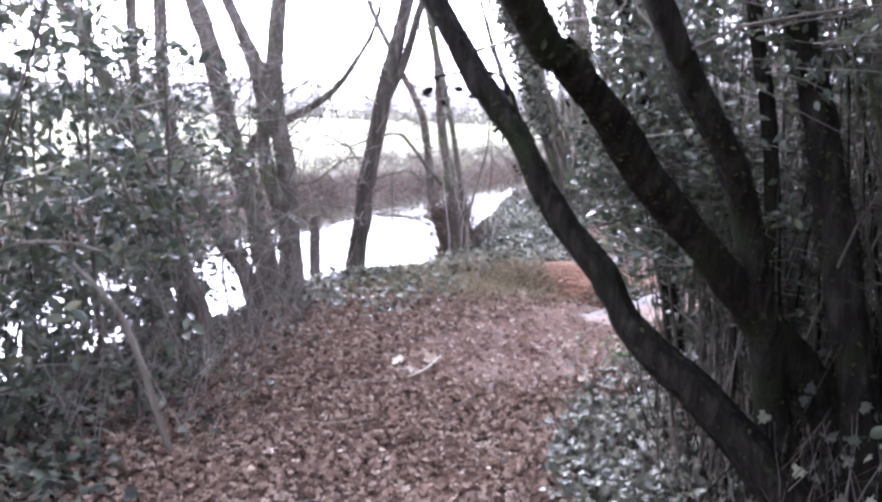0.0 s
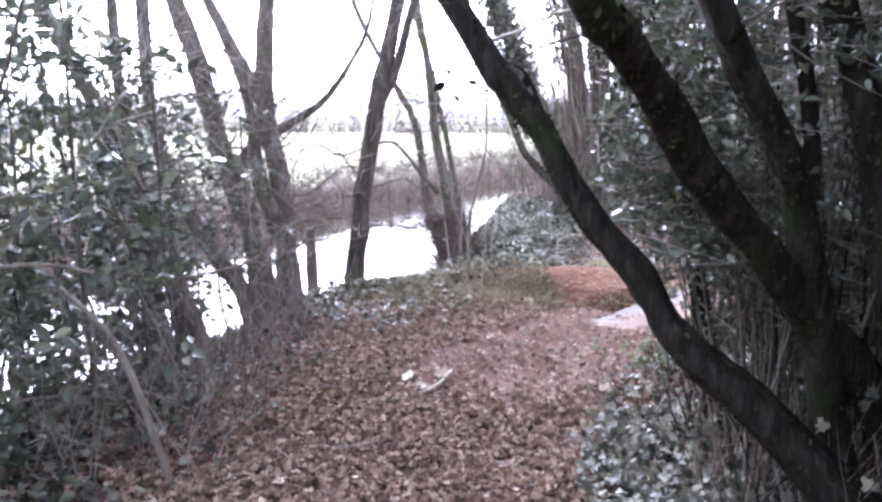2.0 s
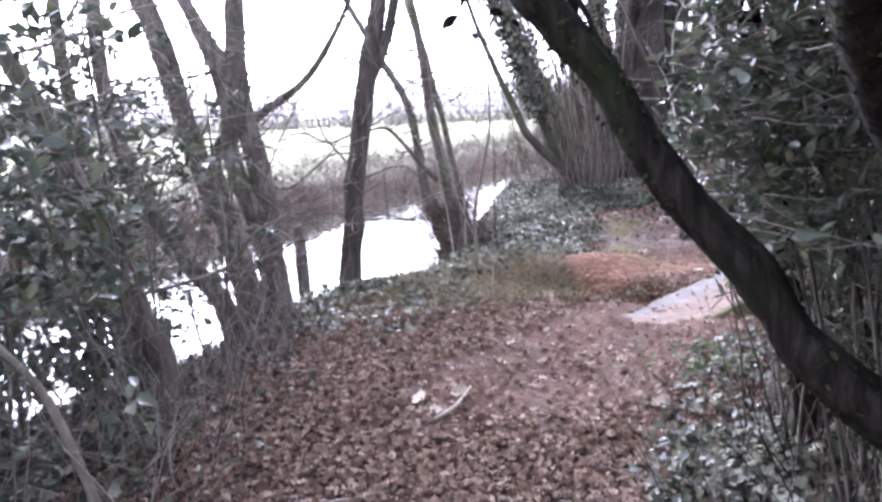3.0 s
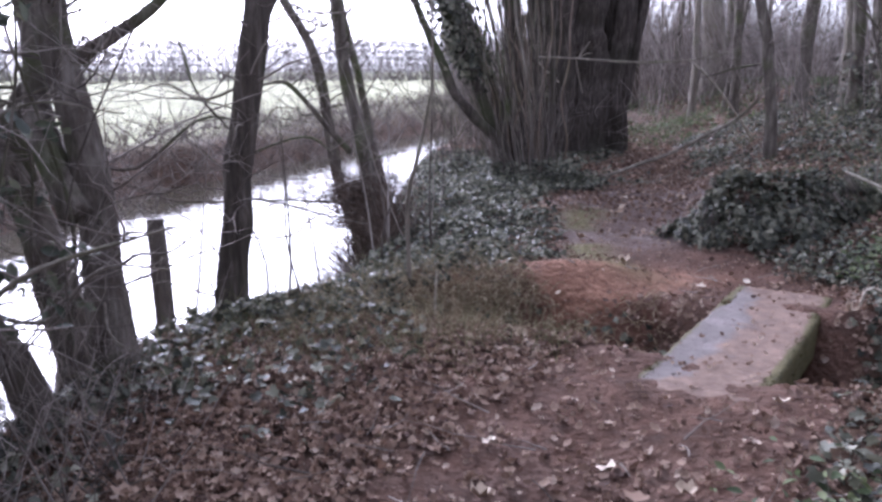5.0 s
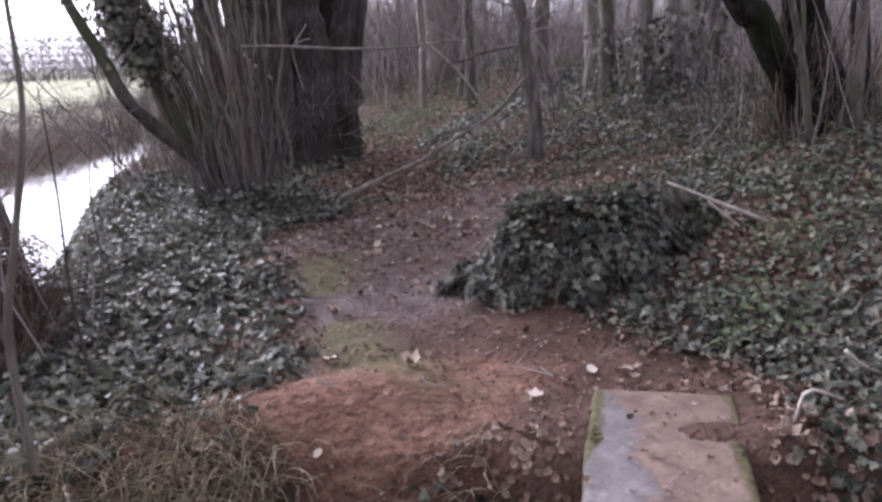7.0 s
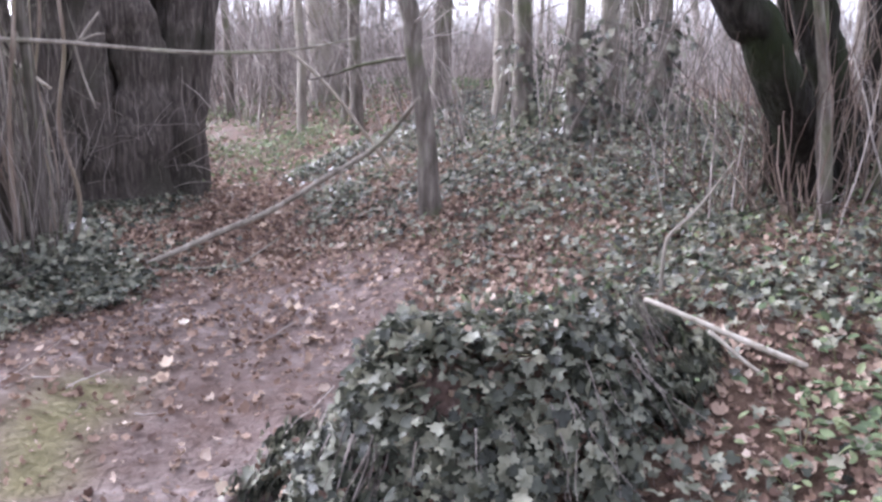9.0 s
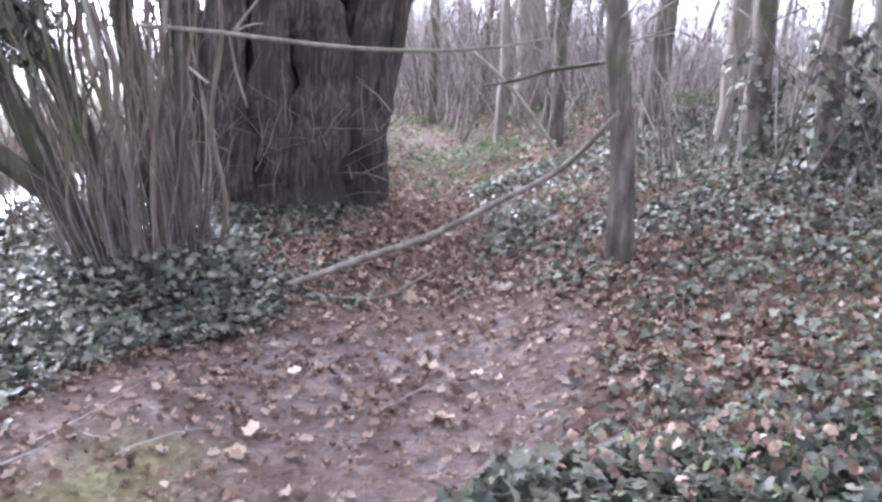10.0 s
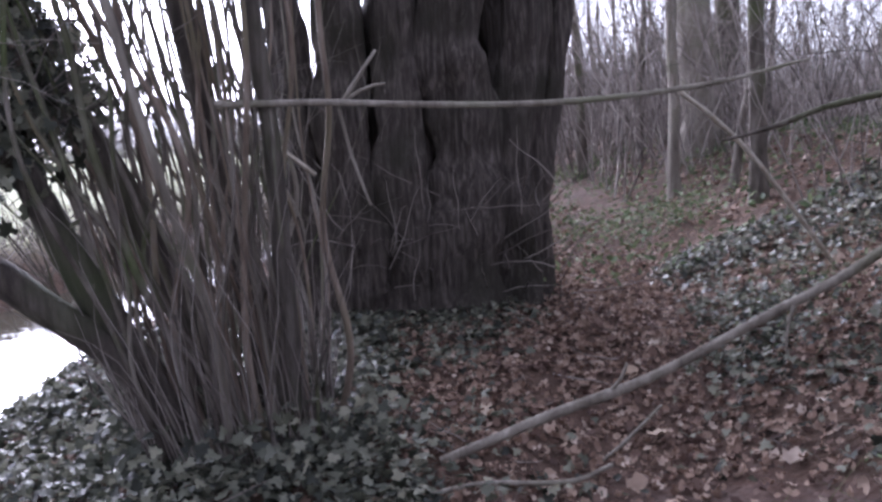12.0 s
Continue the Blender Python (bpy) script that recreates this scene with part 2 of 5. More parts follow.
# ---------- materials ----------
def material(name, ramp, scale=6.0, stretch=(1, 1, 1), rough=0.8, bump=0.4, bump_scale=40.0, island=0.0, tint=None, tint_scale=1.5, metal=0.0, spec=0.4, through_light=0.0):
    """Colours by two scales of noise, shifted piece by piece where island is set, with fine relief."""
    m = bpy.data.materials.new(name)
    m.use_nodes = True
    n, l = m.node_tree.nodes, m.node_tree.links
    b = n["Principled BSDF"]
    co = n.new("ShaderNodeTexCoord")
    mp = n.new("ShaderNodeMapping")
    mp.inputs["Scale"].default_value = stretch
    l.new(co.outputs["Object"], mp.inputs[0])
    tex = n.new("ShaderNodeTexNoise")
    tex.inputs["Scale"].default_value, tex.inputs["Detail"].default_value, tex.inputs["Roughness"].default_value = scale, 8, 0.65
    l.new(mp.outputs[0], tex.inputs["Vector"])
    value = tex.outputs["Fac"]
    if island:
        geo = n.new("ShaderNodeNewGeometry")
        info = n.new("ShaderNodeObjectInfo")
        add = n.new("ShaderNodeMath")
        l.new(geo.outputs["Random Per Island"], add.inputs[0]), l.new(info.outputs["Random"], add.inputs[1])
        fr = n.new("ShaderNodeMath")
        fr.operation = "FRACT"
        l.new(add.outputs[0], fr.inputs[0])
        mix = n.new("ShaderNodeMix")
        mix.inputs[0].default_value = island
        l.new(value, mix.inputs[2]), l.new(fr.outputs[0], mix.inputs[3])
        value = mix.outputs[0]
    cr = n.new("ShaderNodeValToRGB")
    els = cr.color_ramp.elements
    while len(els) < len(ramp):
        els.new(0.5)
    for e, (p, c) in zip(els, ramp):
        e.position, e.color = p, (*c, 1)
    l.new(value, cr.inputs[0])
    colour = cr.outputs[0]
    if tint:
        big = n.new("ShaderNodeTexNoise")
        big.inputs["Scale"].default_value, big.inputs["Detail"].default_value = tint_scale, 5
        l.new(co.outputs["Object"], big.inputs["Vector"])
        sharp = n.new("ShaderNodeMapRange")
        sharp.inputs[1].default_value, sharp.inputs[2].default_value = 0.5, 0.68
        l.new(big.outputs["Fac"], sharp.inputs[0])
        mx = n.new("ShaderNodeMix")
        mx.data_type = "RGBA"
        l.new(sharp.outputs[0], mx.inputs[0]), l.new(colour, mx.inputs[6])
        mx.inputs[7].default_value = (*tint, 1)
        colour = mx.outputs[2]
    l.new(colour, b.inputs["Base Color"])
    b.inputs["Metallic"].default_value, b.inputs["Specular IOR Level"].default_value = metal, spec
    rr = n.new("ShaderNodeMapRange")
    rr.inputs[3].default_value, rr.inputs[4].default_value = max(0.05, rough - 0.15), min(1, rough + 0.15)
    l.new(tex.outputs["Fac"], rr.inputs[0]), l.new(rr.outputs[0], b.inputs["Roughness"])
    if through_light:
        tr, ms = n.new("ShaderNodeBsdfTranslucent"), n.new("ShaderNodeMixShader")
        l.new(colour, tr.inputs[0])
        ms.inputs[0].default_value = through_light
        l.new(b.outputs[0], ms.inputs[1]), l.new(tr.outputs[0], ms.inputs[2]), l.new(ms.outputs[0], n["Material Output"].inputs[0])
    if bump:
        fine = n.new("ShaderNodeTexNoise")
        fine.inputs["Scale"].default_value, fine.inputs["Detail"].default_value = bump_scale, 6
        l.new(mp.outputs[0], fine.inputs["Vector"])
        bp = n.new("ShaderNodeBump")
        bp.inputs["Strength"].default_value, bp.inputs["Distance"].default_value = bump, 0.02
        l.new(fine.outputs["Fac"], bp.inputs["Height"]), l.new(bp.outputs[0], b.inputs["Normal"])
    return m


BARK = material("bark", [(0.3, (0.042, 0.034, 0.028)), (0.5, (0.12, 0.102, 0.086)), (0.7, (0.25, 0.225, 0.195))], 9, (1.6, 1.6, 0.35), 0.9, 0.9, 26, tint=(0.085, 0.1, 0.045), tint_scale=2.2, spec=0.2)
BARK_PALE = material("bark_pale", [(0.3, (0.09, 0.075, 0.06)), (0.5, (0.2, 0.175, 0.145)), (0.7, (0.33, 0.3, 0.255))], 8, (1.6, 1.6, 0.3), 0.85, 0.7, 30, tint=(0.17, 0.165, 0.115), tint_scale=2.5, spec=0.25)
BARK_ROD = material("bark_rod", [(0.3, (0.1, 0.072, 0.054)), (0.5, (0.2, 0.155, 0.122)), (0.7, (0.33, 0.28, 0.235))], 8, (1.6, 1.6, 0.3), 0.8, 0.6, 30, tint=(0.17, 0.15, 0.09), tint_scale=2.0, spec=0.3)
BARK_DARK = material("bark_dark", [(0.3, (0.03, 0.025, 0.022)), (0.5, (0.078, 0.066, 0.056)), (0.72, (0.17, 0.15, 0.13))], 10, (1.8, 1.8, 0.3), 0.9, 0.9, 24, tint=(0.06, 0.07, 0.035), tint_scale=1.6, spec=0.2)
BARK_OLD = material("bark_old", [(0.3, (0.02, 0.016, 0.014)), (0.5, (0.066, 0.055, 0.048)), (0.72, (0.16, 0.138, 0.122))], 16, (2.4, 2.4, 0.22), 0.92, 1.0, 30, tint=(0.035, 0.032, 0.024), tint_scale=1.8, spec=0.15)
# near-black bark: the coppice's backlight and shade are put into the colour
BARK_SHADED = material("bark_shaded", [(0.3, (0.007, 0.006, 0.0055)), (0.5, (0.018, 0.0155, 0.013)), (0.72, (0.045, 0.04, 0.034))], 12, (2.2, 2.2, 0.5), 0.95, 1.0, 24, tint=(0.02, 0.024, 0.012), tint_scale=3.2, spec=0.06)
TWIG = material("twig", [(0.2, (0.09, 0.075, 0.066)), (0.5, (0.21, 0.18, 0.16)), (0.85, (0.36, 0.32, 0.29))], 3, rough=0.85, bump=0.2, island=0.7, spec=0.2)
DEADWOOD = material("dead_wood", [(0.3, (0.26, 0.22, 0.17)), (0.5, (0.46, 0.41, 0.34)), (0.72, (0.68, 0.63, 0.55))], 18, (1, 1, 1), 0.8, 0.4, 60, spec=0.25)
IVY_LEAF = material("ivy_leaf", [(0.14, (0.02, 0.022, 0.015)), (0.35, (0.055, 0.06, 0.042)), (0.58, (0.128, 0.13, 0.094)), (0.8, (0.21, 0.21, 0.155)), (0.95, (0.3, 0.28, 0.205))], 18, rough=0.47, bump=0.25, bump_scale=50, island=0.8, spec=0.38, through_light=0.25)
SHRUB_LEAF = material("shrub_leaf", [(0.1, (0.03, 0.04, 0.027)), (0.5, (0.07, 0.085, 0.055)), (0.8, (0.12, 0.13, 0.085)), (0.96, (0.2, 0.19, 0.1))], 18, rough=0.34, bump=0.2, bump_scale=50, island=0.8, spec=0.6, through_light=0.25)
BRAMBLE_LEAF = material("bramble_leaf", [(0.1, (0.05, 0.07, 0.034)), (0.5, (0.1, 0.135, 0.062)), (0.9, (0.19, 0.215, 0.11))], 18, rough=0.7, bump=0.2, bump_scale=50, island=0.8, through_light=0.25)
DRY_LEAF = material("dry_leaf", [(0.05, (0.07, 0.042, 0.035)), (0.25, (0.15, 0.095, 0.073)), (0.5, (0.235, 0.155, 0.115)), (0.8, (0.35, 0.255, 0.195)), (0.98, (0.52, 0.43, 0.36))], 16, rough=0.75, bump=0.3, bump_scale=60, island=0.85, spec=0.3, through_light=0.15)
PALE_LEAF = material("pale_leaf", [(0.2, (0.34, 0.25, 0.18)), (0.6, (0.5, 0.41, 0.32)), (0.9, (0.62, 0.55, 0.47))], 20, rough=0.7, bump=0.3, bump_scale=60, island=0.7, spec=0.3)
GRASS = material("grass_blade", [(0.1, (0.06, 0.075, 0.025)), (0.5, (0.14, 0.14, 0.06)), (0.9, (0.28, 0.25, 0.14))], 5, rough=0.7, bump=0, island=0.8)
STRAW = material("dead_straw", [(0.1, (0.13, 0.095, 0.06)), (0.5, (0.28, 0.22, 0.14)), (0.9, (0.48, 0.41, 0.28))], 5, rough=0.8, bump=0, island=0.85, spec=0.2)
BRUSH = material("brush_stem", [(0.1, (0.05, 0.035, 0.028)), (0.5, (0.12, 0.088, 0.07)), (0.9, (0.21, 0.165, 0.13))], 3, rough=0.85, bump=0, island=0.8, spec=0.2)
# distance haze put into the colour: greyer and paler than near twigs
HAZED_WOOD = material("hazed_wood", [(0.2, (0.2, 0.18, 0.175)), (0.6, (0.29, 0.27, 0.26)), (0.9, (0.36, 0.34, 0.33))], 0.3, rough=0.95, bump=0, island=0.6, spec=0.1)
MOSS = material("moss", [(0.25, (0.05, 0.045, 0.02)), (0.5, (0.1, 0.09, 0.04)), (0.8, (0.16, 0.135, 0.07))], 22, rough=0.95, bump=0.9, bump_scale=70, spec=0.1)
MOSS_DARK = material("moss_dark", [(0.25, (0.012, 0.013, 0.007)), (0.5, (0.028, 0.03, 0.015)), (0.8, (0.06, 0.06, 0.03))], 22, rough=0.95, bump=0.9, bump_scale=70, spec=0.08, island=0.5)
POST = material("post_wood", [(0.3, (0.07, 0.06, 0.052)), (0.55, (0.15, 0.13, 0.115)), (0.75, (0.25, 0.225, 0.2))], 12, (2, 2, 0.4), 0.9, 0.7, 40, spec=0.2)


def ground_material():
    """Trodden red-brown earth, dark humus under leaves, and meadow, laid out by the sheet's own attributes."""
    m = bpy.data.materials.new("earth")
    m.use_nodes = True
    n, l = m.node_tree.nodes, m.node_tree.links
    b = n["Principled BSDF"]
    co = n.new("ShaderNodeTexCoord")

    def tone(stops, scale, detail=9):
        t = n.new("ShaderNodeTexNoise")
        t.inputs["Scale"].default_value, t.inputs["Detail"].default_value, t.inputs["Roughness"].default_value = scale, detail, 0.7
        l.new(co.outputs["Object"], t.inputs["Vector"])
        c = n.new("ShaderNodeValToRGB")
        els = c.color_ramp.elements
        while len(els) < len(stops):
            els.new(0.5)
        for e, (p, col) in zip(els, stops):
            e.position, e.color = p, (*col, 1)
        l.new(t.outputs["Fac"], c.inputs[0])
        return c.outputs[0]

    humus = tone([(0.25, (0.03, 0.02, 0.015)), (0.5, (0.085, 0.055, 0.04)), (0.75, (0.17, 0.115, 0.085))], 7)
    mud = tone([(0.25, (0.065, 0.046, 0.04)), (0.42, (0.125, 0.095, 0.084)), (0.57, (0.2, 0.16, 0.147)), (0.72, (0.35, 0.3, 0.285))], 6.5)
    red = tone([(0.25, (0.04, 0.025, 0.02)), (0.5, (0.113, 0.06, 0.043)), (0.75, (0.21, 0.118, 0.086))], 5)
    mead = tone([(0.3, (0.24, 0.25, 0.14)), (0.5, (0.34, 0.345, 0.21)), (0.75, (0.45, 0.44, 0.3))], 0.12)
    colour = humus
    ochre = tone([(0.28, (0.085, 0.048, 0.036)), (0.5, (0.215, 0.115, 0.078)), (0.72, (0.34, 0.205, 0.145))], 12)
    for name, layer in (("red", red), ("trod", mud), ("ochre", ochre), ("meadow", mead)):
        at = n.new("ShaderNodeAttribute")
        at.attribute_name = name
        mx = n.new("ShaderNodeMix")
        mx.data_type = "RGBA"
        l.new(at.outputs["Fac"], mx.inputs[0]), l.new(colour, mx.inputs[6]), l.new(layer, mx.inputs[7])
        colour = mx.outputs[2]
    at, mx = n.new("ShaderNodeAttribute"), n.new("ShaderNodeMix")
    at.attribute_name, mx.data_type = "mossy", "RGBA"
    l.new(at.outputs["Fac"], mx.inputs[0]), l.new(colour, mx.inputs[6]), l.new(tone([(0.3, (0.1, 0.095, 0.04)), (0.7, (0.22, 0.2, 0.1))], 14), mx.inputs[7])
    colour = mx.outputs[2]
    l.new(colour, b.inputs["Base Color"])
    wet = n.new("ShaderNodeTexNoise")
    wet.inputs["Scale"].default_value = 1.8
    l.new(co.outputs["Object"], wet.inputs["Vector"])
    rr = n.new("ShaderNodeMapRange")
    rr.inputs[1].default_value, rr.inputs[2].default_value, rr.inputs[3].default_value, rr.inputs[4].default_value = 0.35, 0.65, 0.72, 0.98
    l.new(wet.outputs["Fac"], rr.inputs[0]), l.new(rr.outputs[0], b.inputs["Roughness"])
    b.inputs["Specular IOR Level"].default_value = 0.12
    fine = n.new("ShaderNodeTexNoise")
    fine.inputs["Scale"].default_value, fine.inputs["Detail"].default_value = 28, 10
    l.new(co.outputs["Object"], fine.inputs["Vector"])
    bp = n.new("ShaderNodeBump")
    bp.inputs["Strength"].default_value, bp.inputs["Distance"].default_value = 1.0, 0.05
    l.new(fine.outputs["Fac"], bp.inputs["Height"]), l.new(bp.outputs[0], b.inputs["Normal"])
    return m


def water_material():
    m = bpy.data.materials.new("river_water")
    m.use_nodes = True
    n, l = m.node_tree.nodes, m.node_tree.links
    b = n["Principled BSDF"]
    b.inputs["Base Color"].default_value = (0.05, 0.045, 0.03, 1)
    b.inputs["Roughness"].default_value, b.inputs["IOR"].default_value, b.inputs["Specular IOR Level"].default_value = 0.06, 1.33, 1.0
    co, tex, bp = n.new("ShaderNodeTexCoord"), n.new("ShaderNodeTexNoise"), n.new("ShaderNodeBump")
    tex.inputs["Scale"].default_value, tex.inputs["Detail"].default_value = 2.5, 4
    l.new(co.outputs["Object"], tex.inputs["Vector"])
    bp.inputs["Strength"].default_value, bp.inputs["Distance"].default_value = 0.12, 0.05
    l.new(tex.outputs["Fac"], bp.inputs["Height"]), l.new(bp.outputs[0], b.inputs["Normal"])
    return m


EARTH, RIVER = ground_material(), water_material()


# ---------- cover of the ground: shares of bare earth, ivy and dead leaves ----------
def trodden(x, y):
    d = np.abs(beside(x, y)) + 0.35 * (vnoise(x, y, 2.2) - 0.5)
    late = step(y, 4.3, 5.3) * (1 - 0.8 * step(y, 11.9, 13.0)) * (1 - 0.8 * step(y, 14, 16))
    width = 0.36 + 0.12 * step(y, 4.6, 5.2) * (1 - step(y, 6.4, 7)) + 0.3 * step(y, 8.0, 9.0) * (1 - step(y, 11.6, 12.4)) + 0.15 * step(y, 10.4, 11.2) * (1 - step(y, 11.8, 12.4))
    path = (1 - step(d, width, width + 0.3)) * late
    early = 0.35 * (1 - step(d, 0.15, 0.5)) * (1 - late) * (1 - step(y, 6, 8))
    return np.clip(np.maximum(path, early), 0, 1)


def red_bank(x, y):
    q = np.hypot((x - 1.2) / 1.1, (y - 8.4) / 0.62) + 0.5 * (vnoise(x, y, 1.7) - 0.5)
    p = np.hypot((x - 0.9) / 1.1, (y - 6.5) / 0.7) + 0.5 * (vnoise(x, y, 1.9) - 0.5)
    return np.clip(np.maximum(1 - step(q, 0.6, 1.1), 0.7 * (1 - step(p, 0.5, 1.1))), 0, 1)


def ditch(x, y):
    q = np.hypot((x - 1.05) / 0.6, (y - 7.75) / 0.36)
    p = np.hypot((x - 2.7) / 0.9, (y - 6.75) / 0.55)
    return np.maximum(1 - step(q, 0.6, 1.1), 1 - step(p, 0.6, 1.1))


def bare(x, y):
    """The ochre earth crest behind the ditch."""
    q = np.hypot((x - 1.6) / 0.75, (y - 8.6) / 0.5) + 0.6 * (vnoise(x, y, 3.0) - 0.5)
    return 1 - step(q, 0.6, 1.1)


def ivy_share(x, y):
    d = beside(x, y)
    k = vnoise(x, y, 0.8)
    brow = step(-x + np.interp(y, NEAR_Y, NEAR_X), -1.5, -0.6)
    left_early = step(-d, 0.85, 1.6) * (1 - step(y, 7.2, 8.0)) * (1.1 - 0.75 * step(y, 4.2, 5.2) * step(x, -1.3, -0.7))
    left_late = 1.0 * step(-d, 0.4, 0.9) * step(y, 8.1, 9.3)
    right_early = 1.7 * step(d, 0.5, 0.75) * (1 - step(y, 5.4, 6.8))
    right_mid = 1.25 * step(d, 0.45, 0.9) * step(y, 5.2, 6.6) * (1 - 0.85 * np.exp(-((x - 4.4) / 1.0) ** 2 - ((y - 11.0) / 0.7) ** 2)) * (1 - 0.35 * step(y, 9.8, 10.8)) * (1 - 0.7 * np.exp(-((x - 3.5) / 0.6) ** 2 - ((y - 10.8) / 0.45) ** 2)) * (1 - 0.7 * np.exp(-((x - 4.0) / 0.55) ** 2 - ((y - 9.0) / 0.42) ** 2))
    far = 1.0 * step(y, 11.5, 13.5) * step(d, 0.25, 0.7)
    s = np.maximum.reduce([0.9 * np.exp(-((x - 0.0) / 0.65) ** 2 - ((y - 8.0) / 0.65) ** 2), 1.2 * np.exp(-((x - 2.4) / 0.55) ** 2 - ((y - 13.0) / 0.8) ** 2), 0.9 * brow, left_early, left_late, right_early, right_mid, far])
    return np.clip(s * (0.06 + 1.15 * step(0.6 * k + 0.4 * vnoise(x, y, 2.3), 0.18, 0.56)) * (1 - 0.7 * red_bank(x, y)) + 0.6 * ditch(x, y), 0, 1) * (1 - trodden(x, y)) * (1 - bare(x, y))


def litter_share(x, y):
    d = beside(x, y)
    k = vnoise(x, y, 1.1)
    s = np.clip(1.15 - 0.75 * ivy_share(x, y), 0.2, 1) * (0.6 + 0.6 * k)
    s = s * (1 - 0.45 * step(y, 14.5, 16)) * (1 - 0.93 * ditch(x, y)) * (1 - 0.94 * bare(x, y)) * (1 - (0.84 + 0.06 * step(y, 7.5, 8.5) - 0.25 * step(y, 10.0, 11.2)) * trodden(x, y) * step(y, 4.2, 5.2)) * (1 - 0.75 * red_bank(x, y))
    s = s * (1 - 0.3 * step(-d, 0.5, 1.2) * step(y, 7.5, 9))
    return np.clip(s, 0, 1)


def scatter(count, x0, x1, y0, y1, share, seed):
    """Points on land, kept by chance in the measure of the share."""
    r = np.random.default_rng(seed)
    x, y = x0 + (x1 - x0) * r.random(count), y0 + (y1 - y0) * r.random(count)
    keep = (r.random(count) < share(x, y)) & (x > np.interp(y, NEAR_Y, NEAR_X) - 0.1)
    u, v = (x - 1.88) * 0.616 + (y - 7.26) * 0.788, (x - 1.88) * 0.788 - (y - 7.26) * 0.616
    keep &= ~((np.abs(u) < 1.03) & (np.abs(v) < 0.32))
    return x[keep], y[keep]


# ---------- ground and water ----------
def axis_of(lo, hi, fine, reach_lo, reach_hi):
    mid = list(np.arange(lo, hi + 1e-6, fine))
    a, g = [], fine
    while (a[-1] if a else lo) > reach_lo:
        g *= 1.22
        a.append((a[-1] if a else lo) - g)
    c, g = [], fine
    while (c[-1] if c else hi) < reach_hi:
        g *= 1.22
        c.append((c[-1] if c else hi) + g)
    return np.array(a[::-1] + mid + c)


gx, gy = axis_of(-4.5, 7.5, 0.06, -1500, 1500), axis_of(-1.5, 18.5, 0.06, -1500, 1500)
X, Y = np.meshgrid(gx, gy)
Zg = ground_z(X, Y)
ny_, nx_ = X.shape
ids = np.arange(nx_ * ny_).reshape(ny_, nx_)
quads = np.stack([ids[:-1, :-1], ids[:-1, 1:], ids[1:, 1:], ids[1:, :-1]], -1).reshape(-1, 4)
ground = new("ground", mesh_of("ground", np.stack([X, Y, Zg], -1).reshape(-1, 3), quads, EARTH))
tagged(ground, "red-brown trodden earth path through leaf litter beside a river", "ground", kind="structure")
far_line = np.interp(Y, FAR_Y, FAR_X)
d_ = beside(X, Y)
moss_edge = np.exp(-((d_ + 0.5) / 0.2) ** 2) * step(Y, 8.2, 9) * (1 - step(Y, 10.9, 11.6)) * step(vnoise(X, Y, 2.0), 0.3, 0.6)
for key, val in (("mossy", 0.8 * moss_edge), ("trod", np.clip(0.55 + 0.6 * vnoise(X, Y, 1.3), 0, 1) * trodden(X, Y) * (0.15 + 0.85 * step(Y + 0.8 * (vnoise(X, Y, 1.1) - 0.5), 8.7, 9.9)) * (1 - 0.6 * step(Y, 11.7, 12.6))), ("red", np.maximum(red_bank(X, Y), 0.8 * trodden(X, Y))), ("ochre", np.clip(1.1 * bare(X, Y) * (0.35 + 0.8 * vnoise(X, Y, 4)), 0, 1)), ("meadow", step(-X + far_line + 0.8 * (vnoise(X, Y, 0.7) - 0.5), 0.7, 2.8))):
    ground.data.attributes.new(key, "FLOAT", "POINT").data.foreach_set("value", np.asarray(val, np.float32).ravel())

wy = np.concatenate([np.arange(-40, 46, 1.0), [60, 90, 120]])
wa, wb = np.interp(wy, FAR_Y, FAR_X) - 0.6, np.interp(wy, NEAR_Y, NEAR_X) + 0.6
wv = np.concatenate([np.stack([wa, wy, np.full_like(wy, WATER)], -1), np.stack([wb, wy, np.full_like(wy, WATER)], -1)])
k = len(wy)
wf = np.array([(i, k + i, k + i + 1, i + 1) for i in range(k - 1)])
tagged(new("water", mesh_of("water", wv, wf, RIVER)), "still river water mirroring a white sky", "river", kind="structure")

# ---------- trees ----------
def crown(points, count, spread, up, length, seed, radius=0.0085, frm=0.45):
    """Twigs along the upper part of a limb."""
    r = np.random.default_rng(seed)
    c = curve_through(points, 40)
    i = r.integers(int(40 * frm), 40, count)
    way = np.stack([r.normal(size=count) * spread, r.normal(size=count) * spread, up + 0.5 * r.random(count)], -1)
    a = twigs(c[i, :3], way, length * (0.4 + 0.9 * r.random(count)), radius * (0.4 + 0.7 * r.random(count)), 0.7, 6, seed)
    n = count * 4
    pick = r.integers(0, count, n)
    s = r.integers(2, 6, n)
    v = a[0].reshape(count, 7, 3, 3).mean(2)[pick, s]
    w = way[pick] * 0.6 + r.normal(size=(n, 3)) * 0.6
    b = twigs(v, w, length * (0.2 + 0.5 * r.random(n)), radius * 0.35, 0.7, 4, seed + 1)
    return join([a, b])


